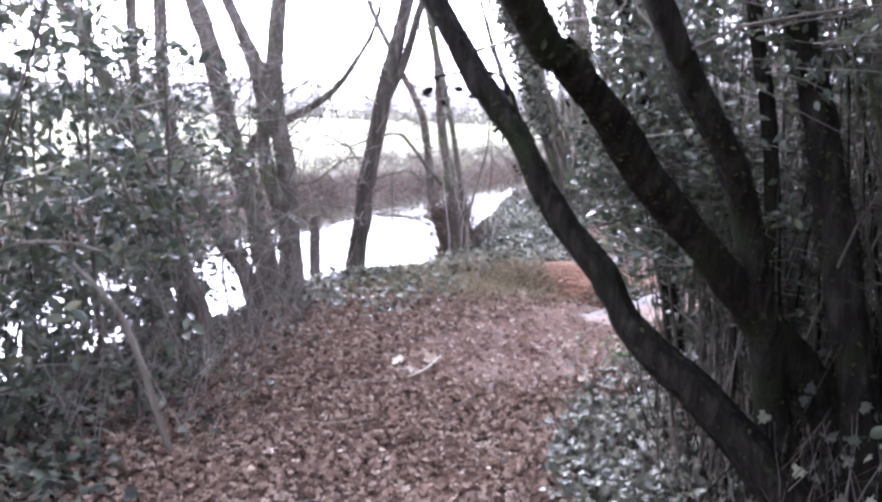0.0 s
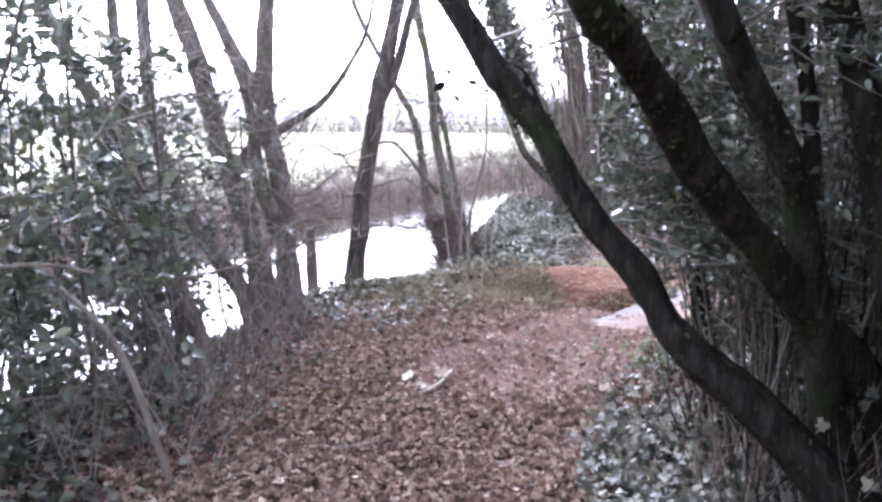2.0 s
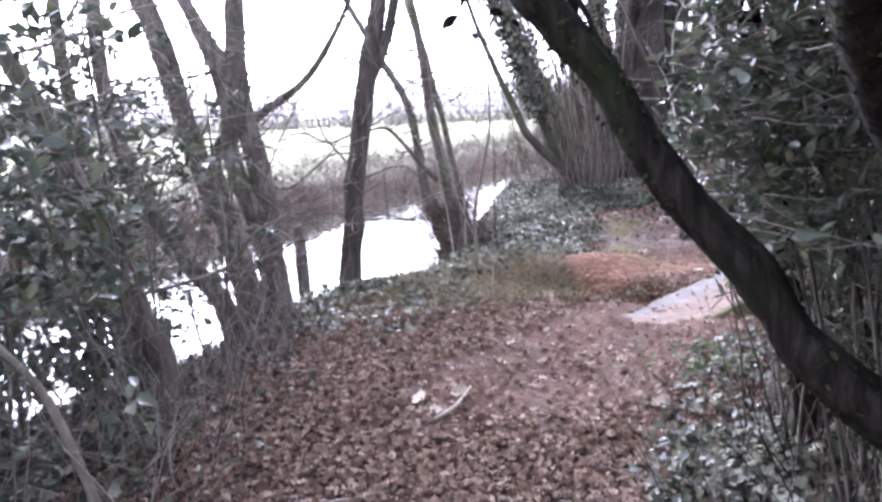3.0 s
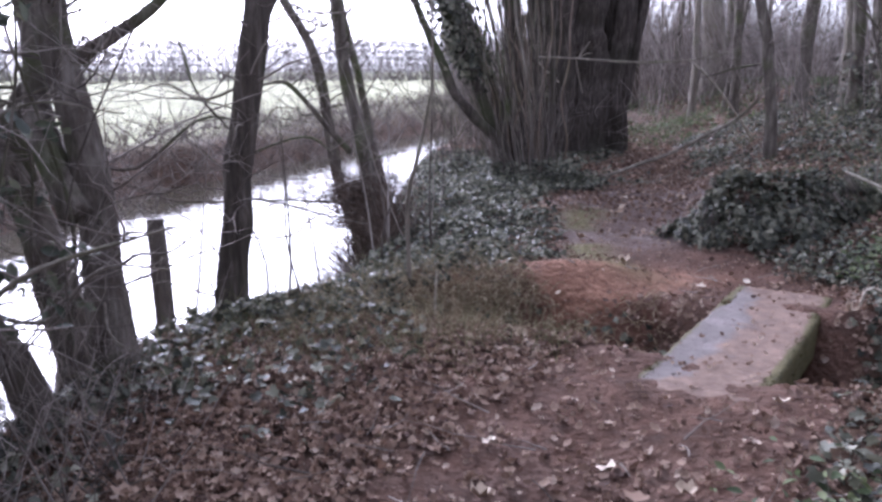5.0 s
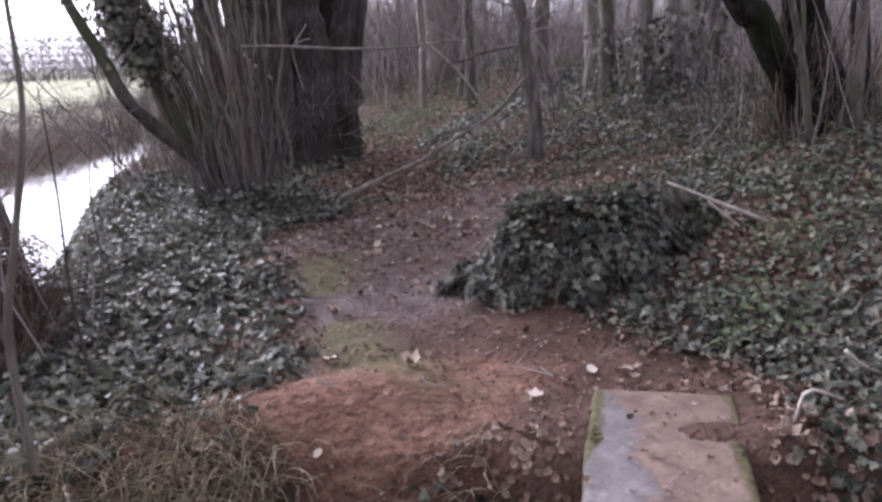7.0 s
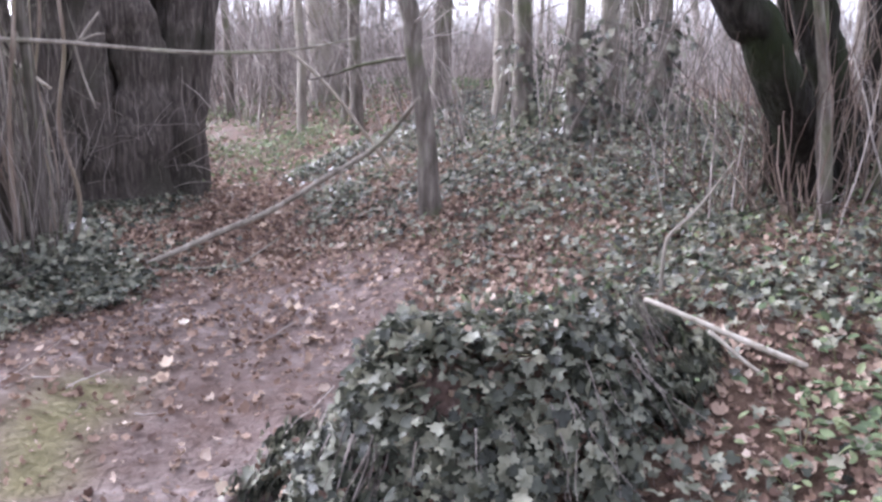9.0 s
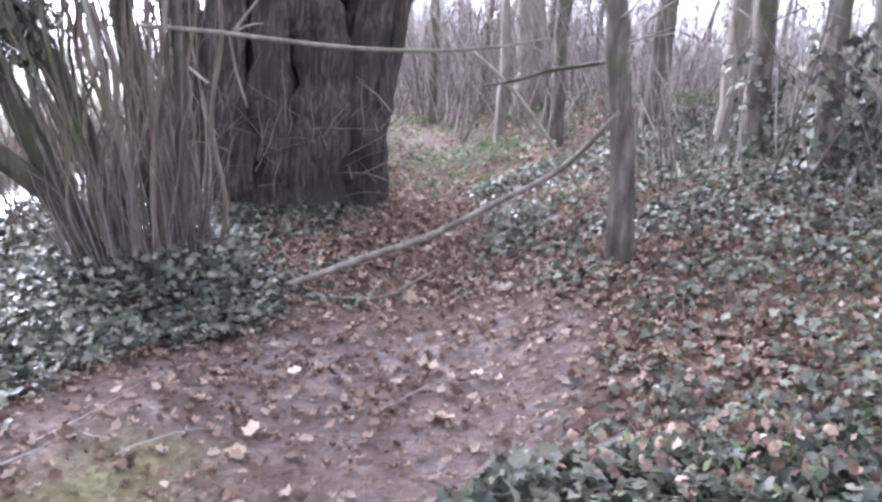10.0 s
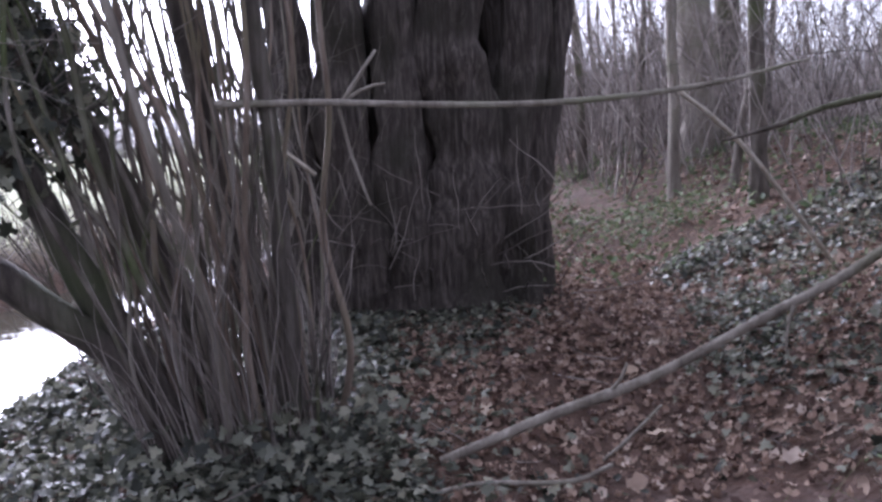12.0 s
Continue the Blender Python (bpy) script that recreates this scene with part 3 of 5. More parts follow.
def grow(points, rise, seed, thin=0.35):
    """The limb carried on upward past its last point."""
    p = [tuple(q) for q in points]
    r = np.random.default_rng(seed)
    a, b = np.array(p[-2]), np.array(p[-1])
    d = (b - a)[:3] / np.linalg.norm((b - a)[:3])
    pos, rad = b[:3].copy(), b[3]
    for i in range(3):
        d = d + np.array([r.normal() * 0.12, r.normal() * 0.12, 0.25])
        d /= np.linalg.norm(d)
        pos = pos + d * rise / 3
        p.append((*pos, rad * (1 - (1 - thin) * (i + 1) / 3)))
    return p


def tree(name, stems, mat, label, category="tree", group="", rise=3.0, seed=1, twig_count=26, flare=0.5, sides=14, rough=0.12, twig_from=0.45, limbs=()):
    base = (stems[0][0][0], stems[0][0][1], gz(stems[0][0][0], stems[0][0][1]))
    ob = thing(name, base, label, category, group)
    for i, s in enumerate(stems):
        s = [tuple(q) for q in s]
        foot = min(s[0][2], gz(s[0][0], s[0][1]) + 0.02) - 0.12
        s[0] = (s[0][0], s[0][1], foot, s[0][3])
        full = grow(s, rise, seed + i) if rise else s
        trunk = part("trunk", tube(full, sides, 0.06, rough, flare, seed + i), mat, ob)
        if twig_count:
            part("twig_spray", crown(full, twig_count, 0.8, 0.25, 0.9, seed + 10 + i, frm=twig_from), TWIG, trunk, "bare grey-brown winter twigs", kind="stuff")
    for i, s in enumerate(limbs):
        full = grow(s, 1.2, seed + 40 + i)
        limb = part("limb", tube(full, 9, 0.06, rough, 0, seed + 30 + i), mat, ob)
        if twig_count:
            part("twig_spray", crown(full, 10, 0.8, 0.25, 0.6, seed + 60 + i), TWIG, limb, kind="stuff")
    return ob


# leaning coppice trunks over the path, backlit darkness put into the bark colour
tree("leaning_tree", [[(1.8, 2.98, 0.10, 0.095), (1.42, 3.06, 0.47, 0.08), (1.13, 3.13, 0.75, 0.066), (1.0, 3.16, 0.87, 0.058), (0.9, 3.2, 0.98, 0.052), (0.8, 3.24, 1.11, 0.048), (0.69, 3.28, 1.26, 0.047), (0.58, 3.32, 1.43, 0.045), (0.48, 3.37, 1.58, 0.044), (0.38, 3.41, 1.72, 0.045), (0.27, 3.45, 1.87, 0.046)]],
     BARK_SHADED, "dark slender tree trunk leaning low over the path", group="leaning coppice trunks", seed=11, flare=0.3, twig_count=14, twig_from=0.7, rough=0.15)
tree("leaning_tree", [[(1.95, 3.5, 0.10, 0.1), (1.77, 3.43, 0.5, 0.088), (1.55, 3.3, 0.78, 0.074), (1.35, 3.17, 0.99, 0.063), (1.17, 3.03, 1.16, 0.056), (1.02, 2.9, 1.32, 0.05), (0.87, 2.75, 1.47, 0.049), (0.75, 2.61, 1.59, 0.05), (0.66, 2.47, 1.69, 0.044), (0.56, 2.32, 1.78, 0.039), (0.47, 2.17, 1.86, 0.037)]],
     BARK_SHADED, "thick dark knobbly trunk leaning over the path", group="leaning coppice trunks", seed=23, flare=0.3, twig_count=14, twig_from=0.75, rough=0.15)
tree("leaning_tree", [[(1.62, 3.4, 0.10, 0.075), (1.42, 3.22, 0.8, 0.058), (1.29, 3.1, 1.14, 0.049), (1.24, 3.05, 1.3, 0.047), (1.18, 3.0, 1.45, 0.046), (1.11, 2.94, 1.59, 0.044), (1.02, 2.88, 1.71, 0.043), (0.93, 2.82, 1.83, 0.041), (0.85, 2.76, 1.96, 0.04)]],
     BARK_SHADED, "dark mossy trunk rising from the coppice stool", group="leaning coppice trunks", seed=31, flare=0.3, twig_count=14, twig_from=0.6)
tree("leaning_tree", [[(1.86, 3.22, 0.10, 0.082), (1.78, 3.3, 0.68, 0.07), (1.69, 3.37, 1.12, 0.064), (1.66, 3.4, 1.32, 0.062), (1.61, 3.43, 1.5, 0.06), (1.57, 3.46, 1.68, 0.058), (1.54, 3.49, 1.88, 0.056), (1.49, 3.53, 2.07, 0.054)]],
     BARK_SHADED, "dark upright coppice trunk among thin stems", group="leaning coppice trunks", seed=37, flare=0.3, twig_count=14, twig_from=0.6)
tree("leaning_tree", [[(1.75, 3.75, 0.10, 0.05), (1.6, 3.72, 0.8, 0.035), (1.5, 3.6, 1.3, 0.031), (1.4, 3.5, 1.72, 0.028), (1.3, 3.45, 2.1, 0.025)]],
     BARK_SHADED, "thin dark pole in the coppice clump", group="leaning coppice trunks", seed=39, flare=0.3, twig_count=10, twig_from=0.4)
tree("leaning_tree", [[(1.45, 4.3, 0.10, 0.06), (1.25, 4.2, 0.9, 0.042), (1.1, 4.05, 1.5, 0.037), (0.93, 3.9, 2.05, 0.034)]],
     BARK_SHADED, "dark thin trunk behind the leaning ones", group="leaning coppice trunks", seed=40, flare=0.3, twig_count=12, twig_from=0.4)

leaners = [o for o in scene.objects if o.parent is None and o.name.startswith("leaning_tree")]
hung = part("side_branch", tube([(0.5, 3.38, 1.62, 0.008), (0.42, 3.45, 1.79, 0.006), (0.28, 3.55, 1.81, 0.005), (0.12, 3.58, 1.78, 0.003)], 6, 0.04, 0.1, 0, 12), BARK_SHADED, leaners[0])
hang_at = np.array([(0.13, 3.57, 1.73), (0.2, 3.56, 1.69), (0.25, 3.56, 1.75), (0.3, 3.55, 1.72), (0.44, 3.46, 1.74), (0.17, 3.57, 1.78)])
# withered leaves take the same shade-darkened bark colour
part("dead_leaf_cluster", leaves(hang_at, np.array([(0.3, -1, 0.1), (-0.5, -1, 0.2), (0.2, -1, -0.3), (0.8, -1, 0.1), (-0.3, -1, 0.3), (0.1, -1, 0.8)]), np.array([0.055, 0.03, 0.04, 0.03, 0.05, 0.03]), OVAL, OVAL_F, 13), BARK_SHADED, hung, "dark withered leaves hanging from the twig", kind="stuff")
for i, ob in enumerate(leaners[:4]):
    r = np.random.default_rng(140 + i)
    trunk = [q for q in ob.children if q.name.startswith("trunk")][0]
    co = np.array([v.co[:] for v in trunk.data.vertices])
    no = np.array([v.normal[:] for v in trunk.data.vertices])
    n = 1500
    pick = r.integers(0, len(co), n)
    at = co[pick] + np.array(ob.location) + r.normal(size=(n, 3)) * 0.012
    keep = (vnoise(at[:, 0] + at[:, 2], at[:, 1] + 2 * at[:, 2], 3.0) > 0.45) & (at[:, 2] < 2.3)
    part("moss", leaves(at[keep], no[pick][keep] + r.normal(size=(keep.sum(), 3)) * 0.5, 0.01 + 0.016 * r.random(keep.sum()), OVAL, OVAL_F, 150 + i), MOSS_DARK, trunk, "dark green moss in patches", kind="stuff")

# riverside trees
tree("riverside_tree", [[(-1.5, 7.25, 0.05, 0.14), (-1.62, 7.38, 0.38, 0.1), (-1.9, 7.52, 1.09, 0.09), (-2.12, 7.65, 1.8, 0.088), (-2.4, 7.8, 2.57, 0.085)]], BARK,
     "grey-brown tree trunk leaning over the river bank", group="riverside trees", twig_count=64, twig_from=0.1, seed=41)
tree("riverside_tree", [[(-1.29, 7.15, 0.05, 0.11), (-1.315, 7.16, 0.51, 0.092), (-1.41, 7.26, 1.125, 0.085), (-1.55, 7.4, 1.87, 0.08), (-1.56, 7.6, 2.62, 0.067)]], BARK,
     "forked grey-brown tree on the river bank with a stub", group="riverside trees", twig_count=64, twig_from=0.1, seed=43, flare=0.25,
     limbs=[[(-1.54, 7.36, 1.78, 0.075), (-1.76, 7.5, 2.1, 0.058), (-2.1, 7.7, 2.64, 0.05)], [(-1.42, 7.15, 0.8, 0.085), (-1.6, 7.3, 1.2, 0.07), (-1.7, 7.55, 1.6, 0.05)]])
tree("riverside_sapling", [[(-1.66, 7.6, 0.02, 0.05), (-1.74, 7.55, 0.64, 0.045), (-1.77, 7.48, 1.27, 0.042), (-1.45, 7.5, 1.53, 0.036), (-1.08, 7.54, 1.78, 0.03), (-0.82, 7.45, 2.1, 0.02)]],
     BARK, "thin crooked sapling bending across the river view", group="riverside saplings", seed=47, rise=1.0, twig_count=20)
tree("riverside_tree", [[(-0.95, 8.15, -0.2, 0.115), (-0.936, 8.21, 0.13, 0.095), (-0.89, 8.27, 0.6, 0.085), (-0.845, 8.33, 1.08, 0.08), (-0.74, 8.37, 1.745, 0.082), (-0.64, 8.5, 2.3, 0.07), (-0.55, 8.65, 2.8, 0.066)]],
     BARK_DARK, "dark ivy-footed tree at the water's edge, forking above", group="riverside trees", twig_count=64, twig_from=0.1, seed=53,
     limbs=[[(-0.76, 8.37, 1.62, 0.055), (-0.66, 8.4, 1.85, 0.05), (-0.53, 8.42, 2.15, 0.045), (-0.42, 8.5, 2.6, 0.04)]])
tree("bankside_tree", [[(-0.0, 10.81, -0.1, 0.085), (-0.16, 10.73, 0.76, 0.066), (-0.3, 10.73, 1.44, 0.058), (-0.36, 10.66, 2.08, 0.05)],
                       [(-0.12, 11.0, -0.1, 0.075), (-0.42, 11.1, 0.55, 0.056), (-0.6, 11.2, 1.58, 0.048), (-0.9, 11.3, 2.14, 0.042)],
                       [(0.12, 11.2, -0.1, 0.045), (-0.18, 11.39, 1.29, 0.036), (-0.39, 11.4, 2.15, 0.046)]], BARK,
     "three-stemmed grey tree leaning over the water", group="riverside trees", twig_count=64, twig_from=0.1, seed=59, flare=0.3)
tree("riverside_tree", [[(-1.36, 5.15, 0.1, 0.08), (-1.43, 5.17, 0.42, 0.07), (-1.63, 5.24, 0.92, 0.06), (-1.85, 5.31, 1.4, 0.052), (-2.0, 5.35, 1.68, 0.048)]], BARK,
     "dark leaning trunk half hidden in evergreen leaves", group="riverside trees", twig_count=64, twig_from=0.1, seed=61)
tree("riverside_tree", [[(-1.42, 6.6, 0.1, 0.08), (-1.55, 6.66, 0.29, 0.074), (-1.79, 6.7, 0.6, 0.066), (-2.15, 6.78, 1.21, 0.058), (-2.31, 6.87, 1.79, 0.054), (-2.37, 6.98, 2.46, 0.05)]], BARK,
     "mottled bank tree leaning out towards the river", group="riverside trees", twig_count=64, twig_from=0.1, seed=67)
tree("riverside_tree", [[(-2.13, 6.4, 0.1, 0.065), (-2.17, 6.4, 0.67, 0.058), (-2.23, 6.4, 1.15, 0.048), (-2.32, 6.39, 1.85, 0.04), (-2.34, 6.39, 2.3, 0.036)]], BARK,
     "slim upright trunk standing by the water", group="riverside trees", twig_count=64, twig_from=0.1, seed=71)

for ob in [o for o in scene.objects if o.name.startswith("bankside_tree")]:
    for s in ([(-0.2, 10.75, 0.32, 0.012), (-0.44, 10.63, 0.31, 0.01), (-0.84, 10.72, 0.31, 0.008), (-1.28, 10.82, 0.31, 0.004)], [(-0.28, 10.73, 0.75, 0.03), (-0.45, 10.65, 0.95, 0.026), (-0.69, 10.69, 1.24, 0.022), (-0.85, 10.72, 1.37, 0.017), (-1.1, 10.76, 1.33, 0.008)]):
        limb = part("side_branch", tube(s, 8, 0.06, 0.12, 0, 77), BARK, ob)
        part("twig_spray", crown(s, 12, 0.9, 0.1, 0.5, 78, 0.007), TWIG, limb, kind="stuff")

    r = np.random.default_rng(79)
    n = 900
    at = np.stack([-0.08 + 0.16 * r.normal(size=n), 10.85 + 0.18 * r.normal(size=n), 0.05 + 0.42 * r.random(n)], -1)
    way = np.stack([-0.5 + 0.75 * r.normal(size=n), -0.1 + 0.6 * r.normal(size=n), 0.25 + 0.5 * r.normal(size=n)], -1)
    part("basal_brush", twigs(at, way, 0.18 + 0.35 * r.random(n), 0.0045, 0.8, 5, 80), BRUSH, ob, "dense purple-brown brushy shoots round the foot", kind="stuff")

# weathered post at the water's edge
pv, pf = tube([(-1.33, 8.18, gz(-1.33, 8.18) - 0.3, 0.06), (-1.34, 8.18, 0.2, 0.057), (-1.35, 8.18, 0.6, 0.05)], 10, 0.05, 0.08, 0, 5)
solo("wooden_post", (pv, pf), POST, (-1.33, 8.18, gz(-1.33, 8.18)), "short weathered wooden post at the water's edge", "post")

# old multi-trunked tree
old = thing("old_tree", (3.1, 15.5, gz(3.1, 15.5)), "huge dark old tree with several fused trunks", "tree")
for i, s in enumerate(([(2.1, 15.6, 0.1, 0.2), (2.07, 15.6, 1.05, 0.16), (2.0, 15.65, 2.29, 0.14)], [(2.42, 15.5, 0.1, 0.24), (2.4, 15.5, 1.05, 0.2), (2.36, 15.5, 2.29, 0.18)], [(2.8, 15.45, 0.1, 0.28), (2.78, 15.45, 1.08, 0.24), (2.77, 15.46, 2.28, 0.215)],
                       [(3.18, 15.4, 0.1, 0.29), (3.17, 15.42, 1.11, 0.245), (3.14, 15.44, 2.28, 0.22)], [(3.48, 15.55, 0.1, 0.26), (3.53, 15.55, 1.04, 0.225), (3.62, 15.58, 2.28, 0.2)],
                       [(3.66, 15.6, 0.1, 0.14), (3.76, 15.65, 1.07, 0.11), (3.98, 15.7, 2.28, 0.1)], [(2.95, 15.9, 0.1, 0.28), (2.95, 15.95, 1.1, 0.24), (2.98, 16.0, 2.3, 0.22)], [(3.4, 15.95, 0.1, 0.25), (3.42, 16.0, 1.1, 0.22), (3.46, 16.05, 2.3, 0.2)])):
    s = [(x, y, z, q * 0.93) for x, y, z, q in s]
    full = grow(s, 4.0, 100 + i)
    trunk = part("trunk", tube(full, 30, 0.06, 0.24, 0.35, 100 + i), BARK_OLD, old)
    part("twig_spray", crown(full, 22, 0.8, 0.2, 1.2, 120 + i, frm=0.5), TWIG, trunk, "bare grey-brown winter twigs", kind="stuff")
r = np.random.default_rng(5)
n = 60
at = np.stack([2.25 + 1.6 * r.random(n), 15.2 + 0.15 * r.random(n), 0.3 + 0.8 * r.random(n)], -1)
part("basal_brush", twigs(at, np.stack([r.normal(size=n) * 0.7, -0.6 - 0.4 * r.random(n), 0.3 + r.random(n) * 0.8], -1), 0.35 + 0.5 * r.random(n), 0.007, 0.6, 5, 9), TWIG, old, "thin dead side shoots", kind="stuff")

# hazel stool with ivy-clad limbs
hazel = thing("hazel_stool", (1.85, 13.35, gz(1.85, 13.35)), "many-stemmed hazel stool with pale rods and ivy-clad limbs", "tree")
r = np.random.default_rng(15)
for i in range(80):
    a = r.random() * 2 * math.pi
    q = 0.36 * math.sqrt(r.random())
    bx, by = 1.84 + q * math.cos(a) * 1.1, 13.4 + q * math.sin(a)
    if i >= 62:
        bx, by = 1.9 + 0.3 * r.random(), 13.15 + 0.6 * r.random()
    out = np.array([(bx - 2.15) * 1.3 + r.normal() * 0.13, (by - 13.35) * 0.6 + r.normal() * 0.13])
    out[0] = min(out[0], 0.12)
    rad, z0 = 0.0055 + 0.011 * r.random() ** 2.5, gz(bx, by) - 0.06
    hgt = 2.6 + 1.8 * r.random()
    if i >= 62:
        rad, out = 0.005 + 0.005 * r.random(), out * 0.6 - np.array((0.08, 0.0))
    bow = r.normal(size=2) * 0.09
    bo2 = r.normal(size=4) * 0.05
    pts = [(bx, by, z0, rad * 1.25), (bx + out[0] * 0.2 + bo2[0], by + out[1] * 0.2 + bo2[1], z0 + hgt * 0.16, rad * 1.1), (bx + out[0] * 0.35 + bow[0], by + out[1] * 0.35 + bow[1], z0 + hgt * 0.33, rad), (bx + out[0] * 0.55 + bo2[2], by + out[1] * 0.55 + bo2[3], z0 + hgt * 0.5, rad * 0.9), (bx + out[0] * 0.75, by + out[1] * 0.75, z0 + hgt * 0.66, rad * 0.8),
           (bx + out[0] * 1.35, by + out[1] * 1.3, z0 + hgt, rad * 0.45)]
    part("rod", tube(pts, 7, 0.09, 0.1, 0.2, 200 + i), (BARK_PALE, BARK, BARK_ROD)[int(r.integers(0, 3))], hazel)
clad = ([(1.64, 13.18, 0.1, 0.085), (1.45, 13.18, 0.62, 0.072), (1.1, 13.11, 0.97, 0.062), (0.88, 13.0, 1.22, 0.056), (0.72, 13.05, 1.62, 0.05), (0.5, 13.15, 2.1, 0.045)],
        [(1.7, 13.2, 0.1, 0.075), (1.33, 13.19, 0.95, 0.062), (1.08, 13.19, 1.52, 0.058), (0.86, 13.19, 2.02, 0.055)], [(1.8, 13.6, 0.1, 0.08), (1.42, 13.59, 1.21, 0.068), (1.17, 13.59, 1.71, 0.063), (1.0, 13.59, 2.15, 0.06)],
        [(2.0, 13.65, 0.1, 0.08), (1.85, 13.7, 1.0, 0.066), (1.68, 13.75, 2.1, 0.06)], [(2.05, 13.2, 0.1, 0.05), (2.1, 13.15, 1.0, 0.04), (2.06, 13.1, 2.1, 0.035)])
for i, s in enumerate(clad):
    full = grow(s, 2.2, 300 + i)
    limb = part("limb", tube(full, 12, 0.06, 0.14, 0.2, 300 + i), BARK_DARK, hazel)
    part("twig_spray", crown(full, 34, 0.8, 0.25, 0.8, 310 + i, frm=0.3), TWIG, limb, kind="stuff")
    if i in (1, 2, 3, 4):
        c = curve_through(full, 80)
        m = 2000 if i < 3 else 700
        j = r.integers(24 if i < 3 else 40, 72, m)
        off = r.normal(size=(m, 3)) * np.array([0.13, 0.13, 0.08])
        part("ivy", leaves(c[j, :3] + off, off + r.normal(size=(m, 3)) * 0.05 + (0, -0.02, 0.04), 0.045 + 0.03 * r.random(m), IVY, IVY_F, 330 + i), IVY_LEAF, limb, "glossy dark ivy wrapped round the limb", kind="stuff")
n = 170
a = r.random(n) * 2 * math.pi
at = np.stack([1.84 + 0.4 * np.cos(a), 13.38 + 0.4 * np.sin(a), 0.2 + 0 * a], -1)
part("basal_brush", twigs(at, np.stack([np.cos(a) * 0.15 - 0.15, np.sin(a) * 0.2, 0.7 + r.random(n)], -1), 0.4 + 1.1 * r.random(n), 0.004, 0.7, 6, 19), TWIG, hazel, "thin young shoots at the foot", kind="stuff")

n = 900
a = r.random(n) * 2 * math.pi
q = 0.25 + 0.45 * r.random(n)
x, y = 1.85 + q * np.cos(a), 13.3 + q * np.sin(a)
part("foot_ivy", leaves(np.stack([x, y, ground_z(x, y) + 0.22 * r.random(n) ** 1.5 + 0.03], -1), r.normal(size=(n, 3)) * 0.5 + (0, -0.4, 0.8), 0.035 + 0.03 * r.random(n), IVY, IVY_F, 350), IVY_LEAF, hazel, "ivy heaped round the foot", kind="stuff")

# sapling, low bowed branch, level twig
tree("sapling", [[(4.45, 12.21, 0.4, 0.085), (4.42, 12.23, 0.85, 0.067), (4.38, 12.25, 1.27, 0.064), (4.34, 12.27, 1.57, 0.062), (4.3, 12.29, 1.86, 0.06)]], BARK,
     "straight grey-brown young tree beside the path", group="young trees", seed=83, flare=0.45)
young = [o for o in scene.objects if o.name.startswith("sapling")][0]
part("side_branch", tube([(4.34, 12.3, 1.55, 0.014), (4.3, 12.6, 1.52, 0.013), (4.13, 12.72, 1.48, 0.012), (3.95, 12.75, 1.42, 0.01), (3.76, 12.77, 1.38, 0.005)], 8, 0.06, 0.1, 0, 84), BARK, young)
fallen = thing("low_branch", (2.8, 12.9, gz(2.8, 12.9)), "long bowed branch lying against the young tree", "branch")
part("main_stem", tube([(2.66, 12.92, gz(2.66, 12.92) + 0.015, 0.02), (2.9, 12.9, 0.27, 0.021), (3.11, 12.87, 0.35, 0.021), (3.48, 12.77, 0.5, 0.02), (3.82, 12.65, 0.71, 0.019), (4.17, 12.5, 0.95, 0.018), (4.34, 12.2, 1.28, 0.014)], 9, 0.05, 0.12, 0, 6), BARK_PALE, fallen)
for s in ([(3.3, 12.82, 0.42, 0.009), (3.36, 12.79, 0.5, 0.007), (3.38, 12.78, 0.56, 0.005)], [(3.95, 12.6, 0.79, 0.008), (3.9, 12.56, 0.7, 0.006), (3.88, 12.53, 0.62, 0.004)]):
    part("broken_twig", tube(s, 6, 0.03, 0.1, 0, 7), BARK_PALE, fallen)
lvl = [(1.9, 13.07, 1.62, 0.014), (2.29, 13.08, 1.61, 0.0135), (2.7, 13.08, 1.58, 0.013), (3.12, 13.09, 1.56, 0.0125), (3.53, 13.1, 1.57, 0.012), (3.94, 13.1, 1.61, 0.01), (4.3, 13.1, 1.68, 0.006)]
level = part("level_branch", tube(lvl, 8, 0.06, 0.1, 0, 8), BARK_PALE, hazel, "long thin level branch reaching across")
for s in ([(2.38, 13.09, 1.61, 0.01), (2.44, 13.1, 1.69, 0.009), (2.52, 13.1, 1.8, 0.006)], [(2.38, 13.09, 1.61, 0.008), (2.48, 13.1, 1.66, 0.007), (2.55, 13.1, 1.67, 0.005)],
          [(2.36, 13.09, 1.6, 0.008), (2.4, 13.1, 1.4, 0.007), (2.46, 13.12, 1.2, 0.005)]):
    part("side_twig", tube(s, 6, 0.04, 0.1, 0, 9), BARK_PALE, level)
part("broken_twig", tube([(1.98, 13.44, 1.56, 0.011), (2.08, 13.44, 1.46, 0.011), (2.24, 13.45, 1.32, 0.01)], 7, 0.04, 0.1, 0, 10), DEADWOOD, hazel)
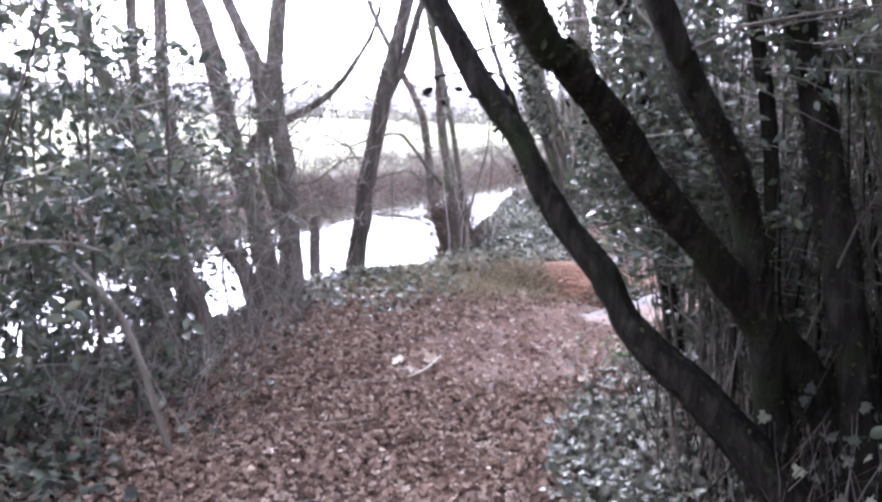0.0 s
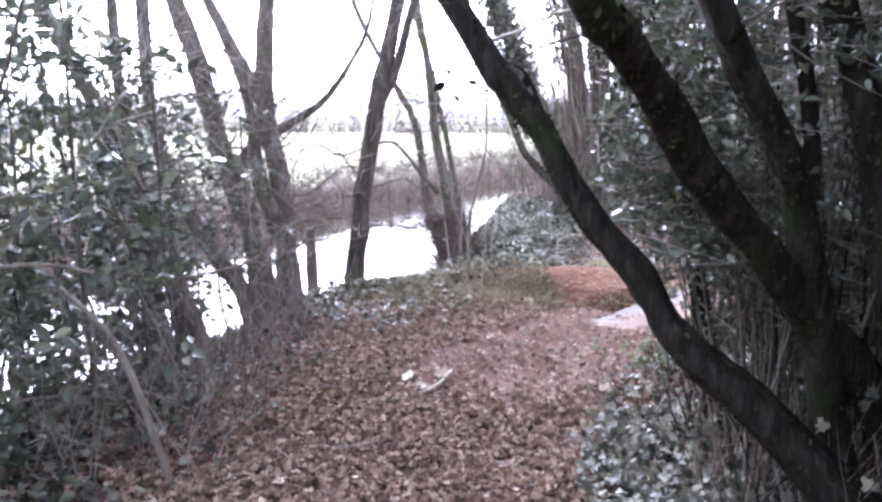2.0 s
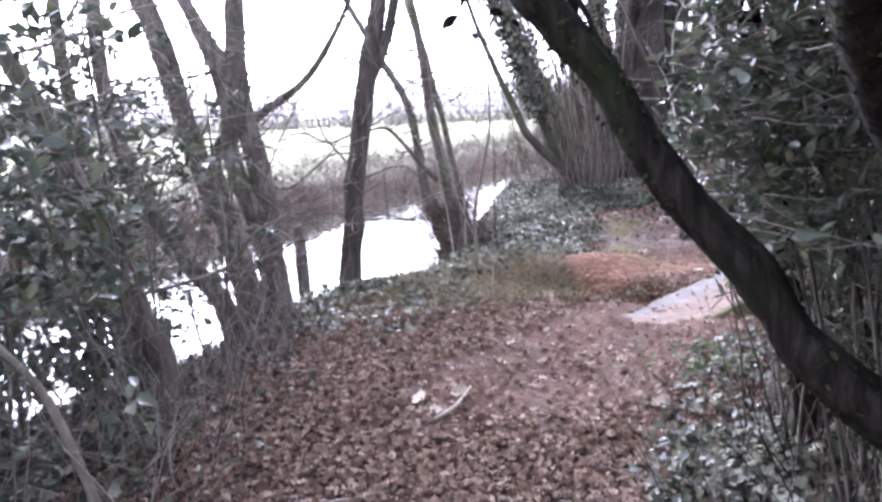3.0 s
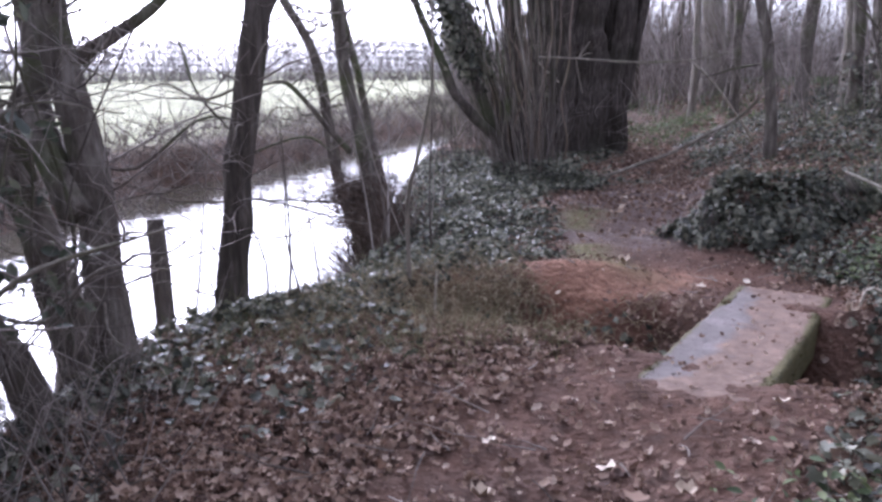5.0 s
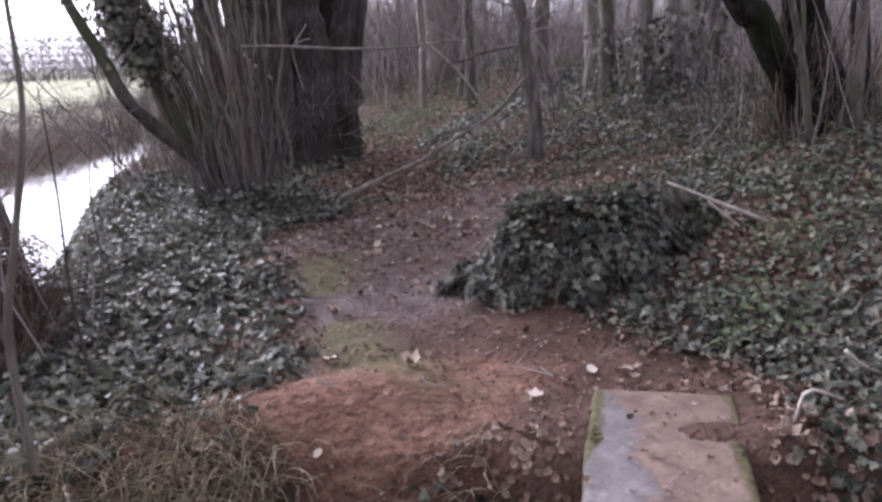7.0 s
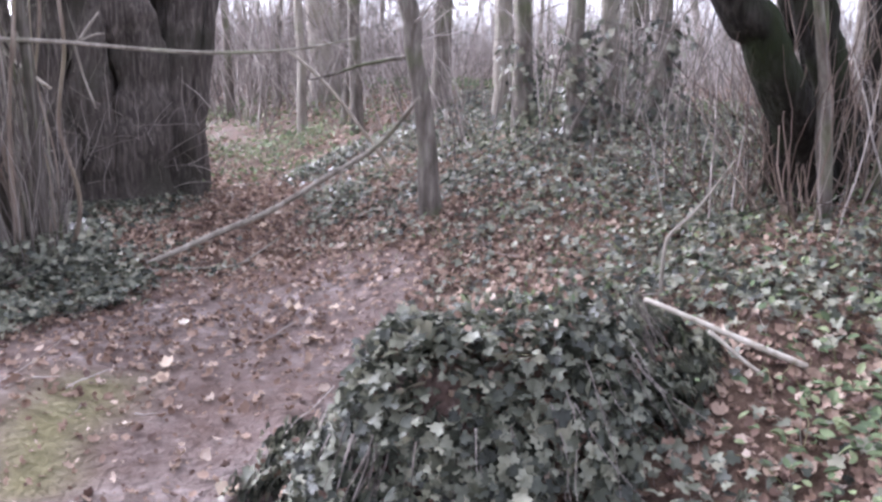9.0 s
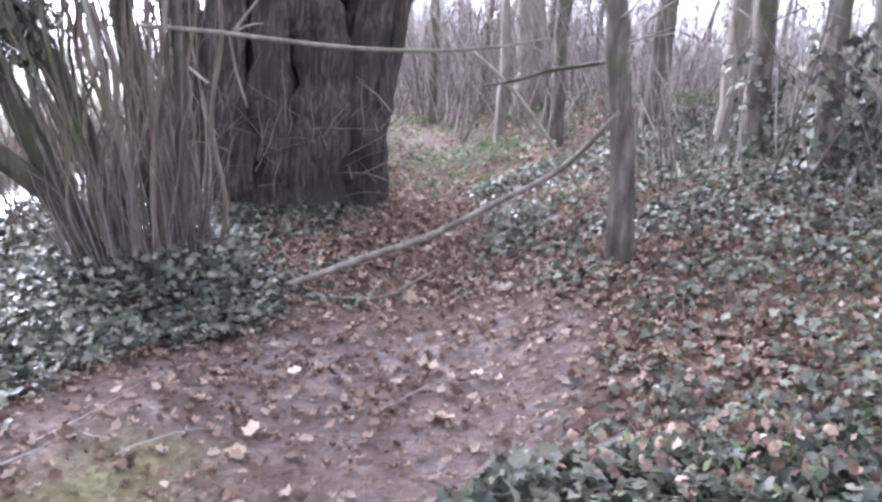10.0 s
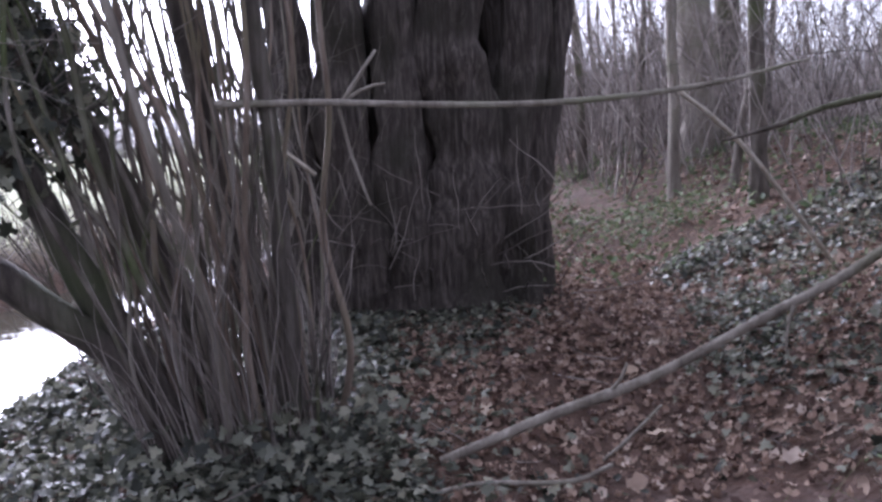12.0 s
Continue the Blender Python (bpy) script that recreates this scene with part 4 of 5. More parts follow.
# right-hand tree clump on the bank
tree("bank_tree", [[(5.5, 10.1, 0.7, 0.16), (5.42, 10.05, 0.95, 0.135), (5.12, 9.97, 1.3, 0.115), (4.86, 9.97, 1.62, 0.105), (4.7, 10.0, 1.8, 0.1)], [(5.89, 10.13, 0.7, 0.14), (5.76, 10.19, 1.39, 0.12), (5.6, 10.23, 1.83, 0.11)],
                   [(6.18, 10.11, 0.7, 0.085), (6.12, 10.14, 1.23, 0.074), (6.07, 10.17, 1.84, 0.07)], [(5.62, 10.37, 0.7, 0.07), (5.58, 10.39, 1.38, 0.056), (5.59, 10.38, 1.83, 0.054)],
                   [(5.71, 10.0, 0.7, 0.045), (5.5, 10.05, 1.3, 0.034), (5.28, 10.1, 1.82, 0.03)]], BARK_SHADED, "dark many-stemmed tree clump on the rising bank", seed=89, flare=0.4)

bankers = [o for o in scene.objects if o.name.startswith("bank_tree")][0]
for s in ([(5.25, 9.8, 0.6, 0.03), (5.1, 9.75, 1.2, 0.024), (4.85, 9.7, 1.8, 0.02), (4.7, 9.7, 2.4, 0.014)], [(5.6, 9.75, 0.6, 0.045), (5.62, 9.75, 1.2, 0.042), (5.6, 9.75, 1.9, 0.04), (5.55, 9.75, 2.6, 0.035)], [(5.4, 9.85, 0.6, 0.02), (5.2, 9.85, 1.1, 0.016), (5.15, 9.85, 1.7, 0.013), (5.0, 9.85, 2.3, 0.008)]):
    part("pale_stem", tube(s, 9, 0.06, 0.12, 0.3, 99), BARK, bankers, "paler thin stem")
r = np.random.default_rng(98)
n = 160
x, y = 5.1 + 1.1 * r.random(n), 9.7 + 0.7 * r.random(n)
part("basal_brush", twigs(np.stack([x, y, ground_z(x, y) - 0.02], -1), r.normal(size=(n, 3)) * 0.4 + (-0.15, 0, 1), 0.5 + 1.2 * r.random(n), 0.006, 0.6, 6, 97), BRUSH, bankers, "thin dead shoots round the foot", kind="stuff")

# woodland behind
r = np.random.default_rng(77)
named = [(5.85, 16.4, 0.07), (6.5, 14.3, 0.09), (6.05, 13.33, 0.08), (5.85, 12.36, 0.07), (6.25, 12.46, 0.075), (6.45, 15.46, 0.1), (6.25, 11.87, 0.06), (5.9, 18.3, 0.06), (6.0, 22.0, 0.07), (7.2, 13.2, 0.11), (6.9, 19.8, 0.24), (7.6, 20.6, 0.16)]
spots = list(named)
while len(spots) < 50:
    x, y = 5.5 + 17 * r.random(), 9 + 34 * r.random()
    if y < 40 and x < 3.8 + y * 0.62 and x > 4.6 + max(0, y - 13) * 0.1 and all(math.hypot(x - a, y - b) > 0.7 for a, b, _ in spots):
        spots.append((x, y, 0.03 + 0.08 * r.random() ** 2))
for i, (x, y, q) in enumerate(spots):
    lean = r.normal(size=2) * (0.14 if i >= len(named) else 0.03)
    z = gz(x, y)
    pts = [(x, y, z, q * 1.2), (x + lean[0] * 0.8, y + lean[1] * 0.8, z + 0.9, q), (x + lean[0] * 2, y + lean[1] * 2, z + 2.2, q * 0.88)]
    tree("woodland_tree", [pts], (BARK, BARK_PALE, BARK)[i % 3], "bare grey-brown woodland tree among undergrowth", group="woodland trees", rise=3.5, seed=400 + 3 * i, twig_count=30 if i < 30 else 18, twig_from=0.1, sides=10, flare=0.3)


# ivy on the feet of some woodland trees
for i, ob in enumerate([o for o in scene.objects if o.name.startswith("woodland_tree")][:10]):
    r = np.random.default_rng(900 + i)
    if i not in (2, 3, 4, 6):
        continue
    m = 200
    x0, y0, z0 = ob.location
    h = 0.8 * r.random(m) ** 1.5
    a = r.random(m) * 2 * math.pi
    q = named[i][2] + 0.03 + 0.16 * r.random(m) ** 2 * (1.3 - 0.5 * h)
    out = np.stack([np.cos(a), np.sin(a), 0.5 + 0 * a], -1)
    part("ivy", leaves(np.stack([x0 + q * np.cos(a), y0 + q * np.sin(a), z0 + h], -1), out + r.normal(size=(m, 3)) * 0.4, 0.05 + 0.03 * r.random(m), IVY, IVY_F, 910 + i), IVY_LEAF, ob, "dark ivy climbing the trunk", kind="stuff")


# thin bare side branches crossing before the water
for i, ob in enumerate([o for o in scene.objects if o.parent is None and (o.name.startswith("riverside_tree") or o.name.startswith("bankside_tree"))]):
    r = np.random.default_rng(950 + i)
    x0, y0, z0 = ob.location
    trunk = [q for q in ob.children if q.name.startswith("trunk")][0]
    co = np.array([v.co[:] for v in trunk.data.vertices]) + np.array(ob.location)
    for k in range(11):
        z = 0.45 + 1.9 * r.random()
        near = co[np.abs(co[:, 2] - z) < 0.08]
        if not len(near):
            continue
        p = near.mean(0)
        a = r.random() * 2 * math.pi
        ln = 0.5 + 0.8 * r.random()
        rise = r.normal() * 0.25 + 0.15
        e = np.array([math.cos(a), 0.6 * math.sin(a), rise]) * ln
        bend = r.normal(size=3) * 0.09 * ln
        rad = 0.005 + 0.006 * r.random()
        pts = [(*p, rad), (*(p + e * 0.35 + bend), rad * 0.85), (*(p + e * 0.7 - bend * 0.5), rad * 0.6), (*(p + e), rad * 0.3)]
        branch = part("side_branch", tube(pts, 6, 0.06, 0.12, 0, 960 + 13 * i + k), BARK_PALE if k % 2 else BARK, ob)
        part("twig_spray", crown(pts, 7, 0.8, 0.1, ln * 0.45, 1200 + 13 * i + k, 0.004, 0.2), TWIG, branch, kind="stuff")

# ---------- undergrowth, shrubs ----------
def thicket(name, count, spots, label, length, radius, seed, spread=0.25, mat=None, side=2):
    """Thin upright stems with side twigs, rooted at the given spots."""
    r = np.random.default_rng(seed)
    x, y = spots
    x, y = x[:count], y[:count]
    n = len(x)
    at = np.stack([x, y, ground_z(x, y) - 0.03], -1)
    way = np.stack([r.normal(size=n) * spread, r.normal(size=n) * spread, np.ones(n)], -1)
    size = length * (0.4 + 0.8 * r.random(n))
    a = twigs(at, way, size, radius * (0.5 + 0.8 * r.random(n)), 0.4, 7, seed)
    mid = a[0].reshape(n, 8, 3, 3).mean(2)
    pick = r.integers(0, n, n * side)
    b = twigs(mid[pick, r.integers(2, 7, n * side)], np.stack([r.normal(size=n * side), r.normal(size=n * side), 0.4 + r.random(n * side)], -1), size[pick] * 0.3, radius * 0.4, 0.6, 4, seed + 1)
    v, f = join([a, b])
    base = (float(x.mean()), float(y.mean()), gz(float(x.mean()), float(y.mean())))
    return solo(name, (v, f), mat or TWIG, base, label, "undergrowth", kind="stuff")


def stems(name, spots, label, group, length, radius, seed, spread, mat, side=3):
    """Each stem a thing of its own, with its side twigs."""
    r = np.random.default_rng(seed)
    for k, (x, y) in enumerate(zip(*spots)):
        z = gz(x, y)
        size = length * (0.5 + 0.7 * r.random())
        lean = r.normal(size=2) * spread * size
        rad = radius * (0.6 + 0.7 * r.random())
        bow = r.normal(size=2) * 0.05 * size
        pts = [(x, y, z - 0.05, rad * 1.2), (x + lean[0] * 0.35 + bow[0], y + lean[1] * 0.35 + bow[1], z + size * 0.35, rad), (x + lean[0] * 0.7, y + lean[1] * 0.7, z + size * 0.7, rad * 0.7), (x + lean[0], y + lean[1], z + size, rad * 0.3)]
        ob = thing(name, (x, y, z), label, "sapling", group)
        stem = part("stem", tube(pts, 6, 0.12, 0.1, 0.2, seed + k), mat, ob)
        part("twig_spray", crown(pts, side, 0.9, 0.3, size * 0.25, seed + 300 + k, rad * 0.45, 0.3), TWIG, stem, kind="stuff")


def spots_in(count, x0, x1, y0, y1, seed, ok=None):
    r = np.random.default_rng(seed)
    x, y = x0 + (x1 - x0) * r.random(count), y0 + (y1 - y0) * r.random(count)
    if ok is not None:
        k = ok(x, y)
        x, y = x[k], y[k]
    return x, y


thicket("wood_undergrowth", 9000, spots_in(9000, 4.6, 24, 11.5, 45, 1, lambda x, y: (beside(x, y) > 1.6) & (x < 5 + y * 0.65) & (np.hypot(x - 4.5, y - 12.2) > 0.9)), "dense bare grey-brown undergrowth stems in the wood", 2.2, 0.008, 501, 0.35, side=4)
thicket("wood_undergrowth", 1900, spots_in(2200, 3.2, 9.5, 19, 42, 2, lambda x, y: np.abs(beside(x, y)) > 0.9), "dense bare thicket closing the end of the path", 3.3, 0.014, 503, 0.35, side=4)
thicket("bank_undergrowth", 420, spots_in(420, 5.0, 8.5, 7.2, 12.0, 3, lambda x, y: beside(x, y) > 2.2), "bare thin stems on the rising bank", 1.1, 0.006, 505)
thicket("bank_undergrowth", 700, spots_in(1100, 0.9, 4.4, 15.8, 30, 4, lambda x, y: (beside(x, y) < -0.8) & (x > np.interp(y, NEAR_Y, NEAR_X) + 0.6)), "bare stems between the path and the river", 2.2, 0.009, 507)
thicket("bank_undergrowth", 70, spots_in(110, 0.8, 2.1, 14.1, 16.2, 17, lambda x, y: x > np.interp(y, NEAR_Y, NEAR_X) + 0.35), "bare stems behind the hazel stool", 2.6, 0.009, 527, 0.25, BARK, side=3)
thicket("coppice_brush", 620, spots_in(900, 1.25, 4.0, 1.8, 5.6, 5, lambda x, y: (x > 1.3 + 0.12 * (y - 2.6)) & (x > 0.72 * (y - 3.2) + 0.35) & ((x > 1.95) | (y > 3.6))), "dense thin upright coppice stems beside the path", 3.2, 0.013, 509, 0.14, BARK_DARK)
# shoots use the bark with shade in its colour, for a dark foot
thicket("coppice_brush", 150, spots_in(150, 1.15, 2.1, 2.9, 4.4, 6), "low dark shoots at the coppice foot", 0.9, 0.004, 511, 0.35, BARK_SHADED)
thicket("coppice_brush", 60, spots_in(110, 0.8, 1.4, 3.0, 4.3, 14, lambda x, y: beside(x, y) > 0.6), "thin red-brown shoots before the leaning trunks", 0.75, 0.0035, 525, 0.4, BRUSH)
thicket("coppice_brush", 150, spots_in(150, 1.25, 2.3, 3.6, 4.6, 12), "thin brown coppice stems between dark trunks", 2.6, 0.009, 523, 0.1, BARK)
stems("riverside_sapling", spots_in(46, -2.9, -1.15, 3.6, 7.6, 7, lambda x, y: x > np.interp(y, NEAR_Y, NEAR_X) + 0.1), "thin upright bare stem on the river bank", "riverside stems", 2.6, 0.008, 513, 0.1, BARK)
thicket("bank_undergrowth", 380, spots_in(600, -2.4, -0.85, 3.7, 6.8, 11), "tangled bare grey stems on the river bank", 0.9, 0.0045, 521, 0.55, side=4)
thicket("far_bank_brush", 6500, spots_in(30000, -16, 12, 2, 46, 8, lambda x, y: (x < np.interp(y, FAR_Y, FAR_X) - 0.3) & (x > np.interp(y, FAR_Y, FAR_X) - 3.4)), "grey-brown dead brush on the far river bank", 0.7, 0.011, 515, 0.9, TWIG)
stems("riverside_sapling", spots_in(30, -1.2, 0.4, 7.6, 10.4, 9, lambda x, y: (x > np.interp(y, NEAR_Y, NEAR_X) + 0.1) & (x < np.interp(y, NEAR_Y, NEAR_X) + 0.9)), "slender bare stem standing before the water", "riverside stems", 1.3, 0.006, 517, 0.15, TWIG)
thicket("basal_brush", 800, spots_in(1600, -0.62, 0.15, 10.0, 11.2, 10, lambda x, y: np.hypot((x + 0.2) / 0.4, (y - 10.4) / 0.6) < 1), "dense purple-brown twiggy growth at the tree's foot", 0.5, 0.007, 519, 0.8, BRUSH)


def leafy_shrub(name, centres, count, size, label, seed, mat, stems=20, shape=OVAL, faces=OVAL_F, stem_from=-99.0, edge=None):
    r = np.random.default_rng(seed)
    base = (centres[0][0], centres[0][1], gz(centres[0][0], centres[0][1]))
    ob = thing(name, base, label, "shrub")
    pos, tw = [], []
    per = count // len(centres)
    for x, y, z, a, h in centres:
        # sprays: each a twig with leaves along it
        k = per // 14
        c = np.stack([x + a * r.normal(size=k) * 0.55, y + a * r.normal(size=k) * 0.55, z + h * (r.random(k) - 0.5) * 1.7], -1)
        way = np.stack([r.normal(size=k), r.normal(size=k), 0.35 * r.normal(size=k) + 0.1], -1)
        way /= np.linalg.norm(way, axis=1)[:, None]
        if edge is not None:
            c[:, 0] = np.maximum(c[:, 0], edge(c[:, 1]) + 0.1)
            way[:, 0] = np.abs(way[:, 0])
        ln = 0.25 + 0.3 * r.random(k)
        g = twigs(c, way, ln, 0.004, 0.5, 6, seed)
        tw.append(g)
        mid = g[0].reshape(k, 7, 3, 3).mean(2)
        pick, s = r.integers(0, k, per), r.integers(1, 7, per)
        pos.append(mid[pick, s] + r.normal(size=(per, 3)) * 0.025)
    pos = np.concatenate(pos)
    if edge is not None:
        pos = pos[pos[:, 0] > edge(pos[:, 1])]
    nrm = r.normal(size=pos.shape) * 0.75 + (0, 0, 0.6)
    foliage = part("foliage", leaves(pos, nrm, size * (0.6 + 0.8 * r.random(len(pos))), shape, faces, seed + 3), mat, ob, kind="stuff")
    part("leafy_spray", join(tw), TWIG, ob, "thin leafy side twigs", kind="stuff")
    n = stems
    i = r.integers(0, len(centres), n)
    cx = np.array(centres)
    x, y = cx[i, 0] + r.normal(size=n) * cx[i, 3] * 0.3, cx[i, 1] + r.normal(size=n) * cx[i, 3] * 0.3
    x = np.maximum(x, stem_from + 0.5 * r.random(n))
    at = np.stack([x, y, ground_z(x, y) - 0.04], -1)
    part("stem_brush", twigs(at, np.stack([r.normal(size=n) * 0.16, r.normal(size=n) * 0.16, np.ones(n)], -1), cx[i, 2] + cx[i, 4] * r.random(n), 0.011, 0.25, 7, seed + 5), BARK_SHADED, ob, "thin dark stems", kind="stuff")
    return ob


leafy_shrub("evergreen_shrub", [(-1.85, 4.3, 1.15, 0.6, 1.1), (-2.4, 5.2, 1.3, 0.7, 1.2), (-1.75, 3.6, 1.1, 0.4, 1.1), (-2.0, 3.6, 0.7, 0.5, 0.8), (-1.9, 5.0, 0.7, 0.5, 0.7)], 7000, 0.065, "tall evergreen shrub with small grey-green leaves by the river", 601, SHRUB_LEAF, 26)
leafy_shrub("evergreen_shrub", [(-2.1, 6.3, 1.0, 0.6, 0.9), (-2.5, 7.2, 0.9, 0.6, 0.9)], 2600, 0.06, "evergreen shrub leaning over the water's edge", 607, SHRUB_LEAF, 14)
leafy_shrub("evergreen_shrub", [(0.95, 3.75, 1.75, 0.28, 0.45), (0.78, 3.75, 1.55, 0.2, 0.45), (1.05, 3.9, 1.3, 0.22, 0.4), (1.35, 4.1, 1.0, 0.25, 0.5), (1.3, 4.0, 1.5, 0.32, 0.8), (1.9, 4.1, 1.7, 0.45, 0.9), (2.5, 3.8, 1.4, 0.5, 1.2), (1.35, 3.4, 2.2, 0.4, 0.45)], 10000, 0.042, "dark evergreen shrub growing through the coppice stems", 613, SHRUB_LEAF, 18, stem_from=1.7, edge=lambda y: np.maximum(0.55, 0.58 * (y - 2.6)))

# thicket added mostly outside the view, its mass shading the right-hand side
leafy_shrub("evergreen_shrub", [(2.6, 2.6, 1.5, 0.5, 1.4), (3.2, 3.6, 1.8, 0.6, 1.5), (2.9, 1.6, 1.7, 0.5, 1.5), (3.6, 2.4, 2.4, 0.7, 1.4), (2.4, 4.6, 2.7, 0.5, 0.8)], 9000, 0.055, "dense tall evergreen thicket added to shade the path's edge", 619, SHRUB_LEAF, 60)
# canopy added above the view to block sky light over the coppice
leafy_shrub("evergreen_shrub", [(1.6, 1.8, 3.3, 0.7, 0.7), (2.6, 3.2, 3.6, 0.9, 0.8), (1.3, 3.4, 3.4, 0.6, 0.6), (2.6, 1.2, 3.2, 0.8, 0.9), (3.8, 2.4, 3.4, 0.9, 1.0)], 7000, 0.08, "unseen high evergreen canopy added to shade the coppice", 631, SHRUB_LEAF, 24, stem_from=2.0)
# backing thicket added behind and to the right, unseen, to cut stray sky light
leafy_shrub("evergreen_shrub", [(2.4, -0.4, 1.4, 0.8, 1.3), (3.4, 0.6, 1.8, 0.9, 1.6), (2.6, 0.8, 2.6, 0.7, 1.0), (4.2, 1.8, 1.6, 0.9, 1.6), (1.8, -1.6, 1.8, 0.9, 1.6)], 7000, 0.1, "unseen dense evergreen thicket added to darken the path's right", 641, SHRUB_LEAF, 40)
# boughs added just out of view so the coppice foot falls darker
leafy_shrub("evergreen_shrub", [(1.75, 1.5, 1.7, 0.32, 1.2), (2.0, 2.0, 2.7, 0.5, 0.35), (1.9, 1.1, 2.6, 0.6, 0.4), (2.6, 1.6, 2.4, 0.6, 0.5), (1.5, 0.2, 2.7, 0.6, 0.4)], 5200, 0.1, "unseen evergreen boughs added to shade the coppice edge", 651, SHRUB_LEAF, 16)
# ivy climbing the coppice foot
r = np.random.default_rng(623)
n = 240
x, y = 1.35 + 0.5 * r.random(n), 2.75 + 1.4 * r.random(n)
climb = thing("climbing_ivy", (1.6, 3.2, gz(1.6, 3.2)), "ivy climbing the feet of the coppice stems", "ivy")
at = np.stack([x, y, ground_z(x, y) + 0.65 * r.random(n) ** 1.6], -1)
part("ivy_foliage", leaves(at, r.normal(size=(n, 3)) + (-0.8, -0.8, 0.5), 0.035 + 0.025 * r.random(n), IVY, IVY_F, 624), IVY_LEAF, climb, kind="stuff")
part("trailing_growth", twigs(np.stack([x, y, ground_z(x, y) - 0.02], -1)[:90], r.normal(size=(90, 3)) * 0.3 + (0, 0, 1), 0.6, 0.004, 0.4, 6, 625), TWIG, climb, kind="stuff")

# ---------- slab bridge over the ditch ----------
bridge = thing("slab_bridge", (1.83, 7.3, 0.0), "worn grey stone slab bridging a narrow ditch", "footbridge")


def worn_slab(length, width, thick):
    """A stone block with rounded, chipped edges, finely divided on top."""
    def axis(half, fine):
        a = np.linspace(-half + 0.02, half - 0.02, int(2 * half / fine))
        return np.concatenate([[-half, -half, -half, -half + 0.006], a, [half - 0.006, half, half, half]]), np.concatenate([[thick, thick * 0.5, 0.02, 0.005], 0 * a, [0.005, 0.02, thick * 0.5, thick]])
    (u, du), (v, dv) = axis(length / 2, 0.016), axis(width / 2, 0.016)
    U, V = np.meshgrid(u, v)
    D = np.maximum(du[None, :], dv[:, None])
    chip = 0.012 * (vnoise(U, V, 6) - 0.5)
    U, V = U + chip * np.sign(U), V + 1.4 * chip * np.sign(V)
    W = thick / 2 - D + 0.014 * (vnoise(U, V, 3) - 0.5) + 0.006 * (vnoise(U, V, 14) - 0.5)
    k = np.arange(U.size).reshape(U.shape)
    f = np.stack([k[:-1, :-1], k[:-1, 1:], k[1:, 1:], k[1:, :-1]], -1).reshape(-1, 4)
    f = np.concatenate([f, [[k[0, 0], k[-1, 0], k[-1, -1], k[0, -1]]]])
    return np.stack([U, V, W], -1).reshape(-1, 3), f


ang = math.atan2(1.6, 1.25)
sv, sf = worn_slab(2.0, 0.55, 0.2)
ca, sa = math.cos(ang), math.sin(ang)
turn = lambda v: np.stack([1.88 + v[:, 0] * ca - v[:, 1] * sa, 7.26 + v[:, 0] * sa + v[:, 1] * ca, v[:, 2] + 0.01], -1)


def slab_material():
    """Grey stone with trodden mud and moss laid on by the slab's own attributes."""
    m = material("slab_stone", [(0.25, (0.095, 0.08, 0.075)), (0.5, (0.165, 0.142, 0.135)), (0.75, (0.27, 0.24, 0.232))], 7, rough=0.7, bump=0.6, bump_scale=40, spec=0.22)
    n, l = m.node_tree.nodes, m.node_tree.links
    b = n["Principled BSDF"]
    colour = b.inputs["Base Color"].links[0].from_socket
    co = n.new("ShaderNodeTexCoord")
    for key, scale, dark, light in (("mud", 9, (0.1, 0.065, 0.05), (0.27, 0.19, 0.15)), ("moss", 26, (0.045, 0.042, 0.018), (0.15, 0.13, 0.06))):
        at, t, add, sharp, mx, cr = (n.new("ShaderNode" + q) for q in ("Attribute", "TexNoise", "Math", "MapRange", "Mix", "ValToRGB"))
        at.attribute_name, mx.data_type = key, "RGBA"
        t.inputs["Scale"].default_value, t.inputs["Detail"].default_value, t.inputs["Roughness"].default_value = scale, 9, 0.7
        l.new(co.outputs["Object"], t.inputs["Vector"]), l.new(at.outputs["Fac"], add.inputs[0]), l.new(t.outputs["Fac"], add.inputs[1])
        sharp.inputs[1].default_value, sharp.inputs[2].default_value = 0.85, 1.1
        l.new(add.outputs[0], sharp.inputs[0]), l.new(sharp.outputs[0], mx.inputs[0])
        cr.color_ramp.elements[0].position, cr.color_ramp.elements[1].position = 0.3, 0.7
        cr.color_ramp.elements[0].color, cr.color_ramp.elements[1].color = (*dark, 1), (*light, 1)
        l.new(t.outputs["Fac"], cr.inputs[0]), l.new(colour, mx.inputs[6]), l.new(cr.outputs[0], mx.inputs[7])
        colour = mx.outputs[2]
    l.new(colour, b.inputs["Base Color"])
    return m


slab = part("slab", (turn(sv), sf), slab_material(), bridge)
su, sw = sv[:, 0], sv[:, 1]
for key, val in (("mud", np.clip(0.75 - 2.2 * np.clip(sw - 0.02, 0, 1) * 2 + 0.5 * (vnoise(su, sw, 5) - 0.5) + 0.6 * step(np.abs(su), 0.7, 1.0), 0, 1)),
                 ("moss", np.clip(1.1 - np.minimum(np.abs(sw - 0.275), np.abs(sw + 0.275)) / 0.07 + 0.9 * (vnoise(su, sw, 4) - 0.6), 0, 1) * 0.9)):
    slab.data.attributes.new(key, "FLOAT", "POINT").data.foreach_set("value", np.asarray(val, np.float32))
# moss tufts on its long edges
r = np.random.default_rng(8)
n = 5200
mu = -0.95 + 1.75 * r.random(n)
side = np.where(r.random(n) < 0.6, 1.0, -1.0)
mw = side * (0.279 - 0.06 * r.random(n) ** 2.2)
keep = vnoise(mu, mw * 0.3, 3.5) + 0.3 * r.random(n) > 0.62
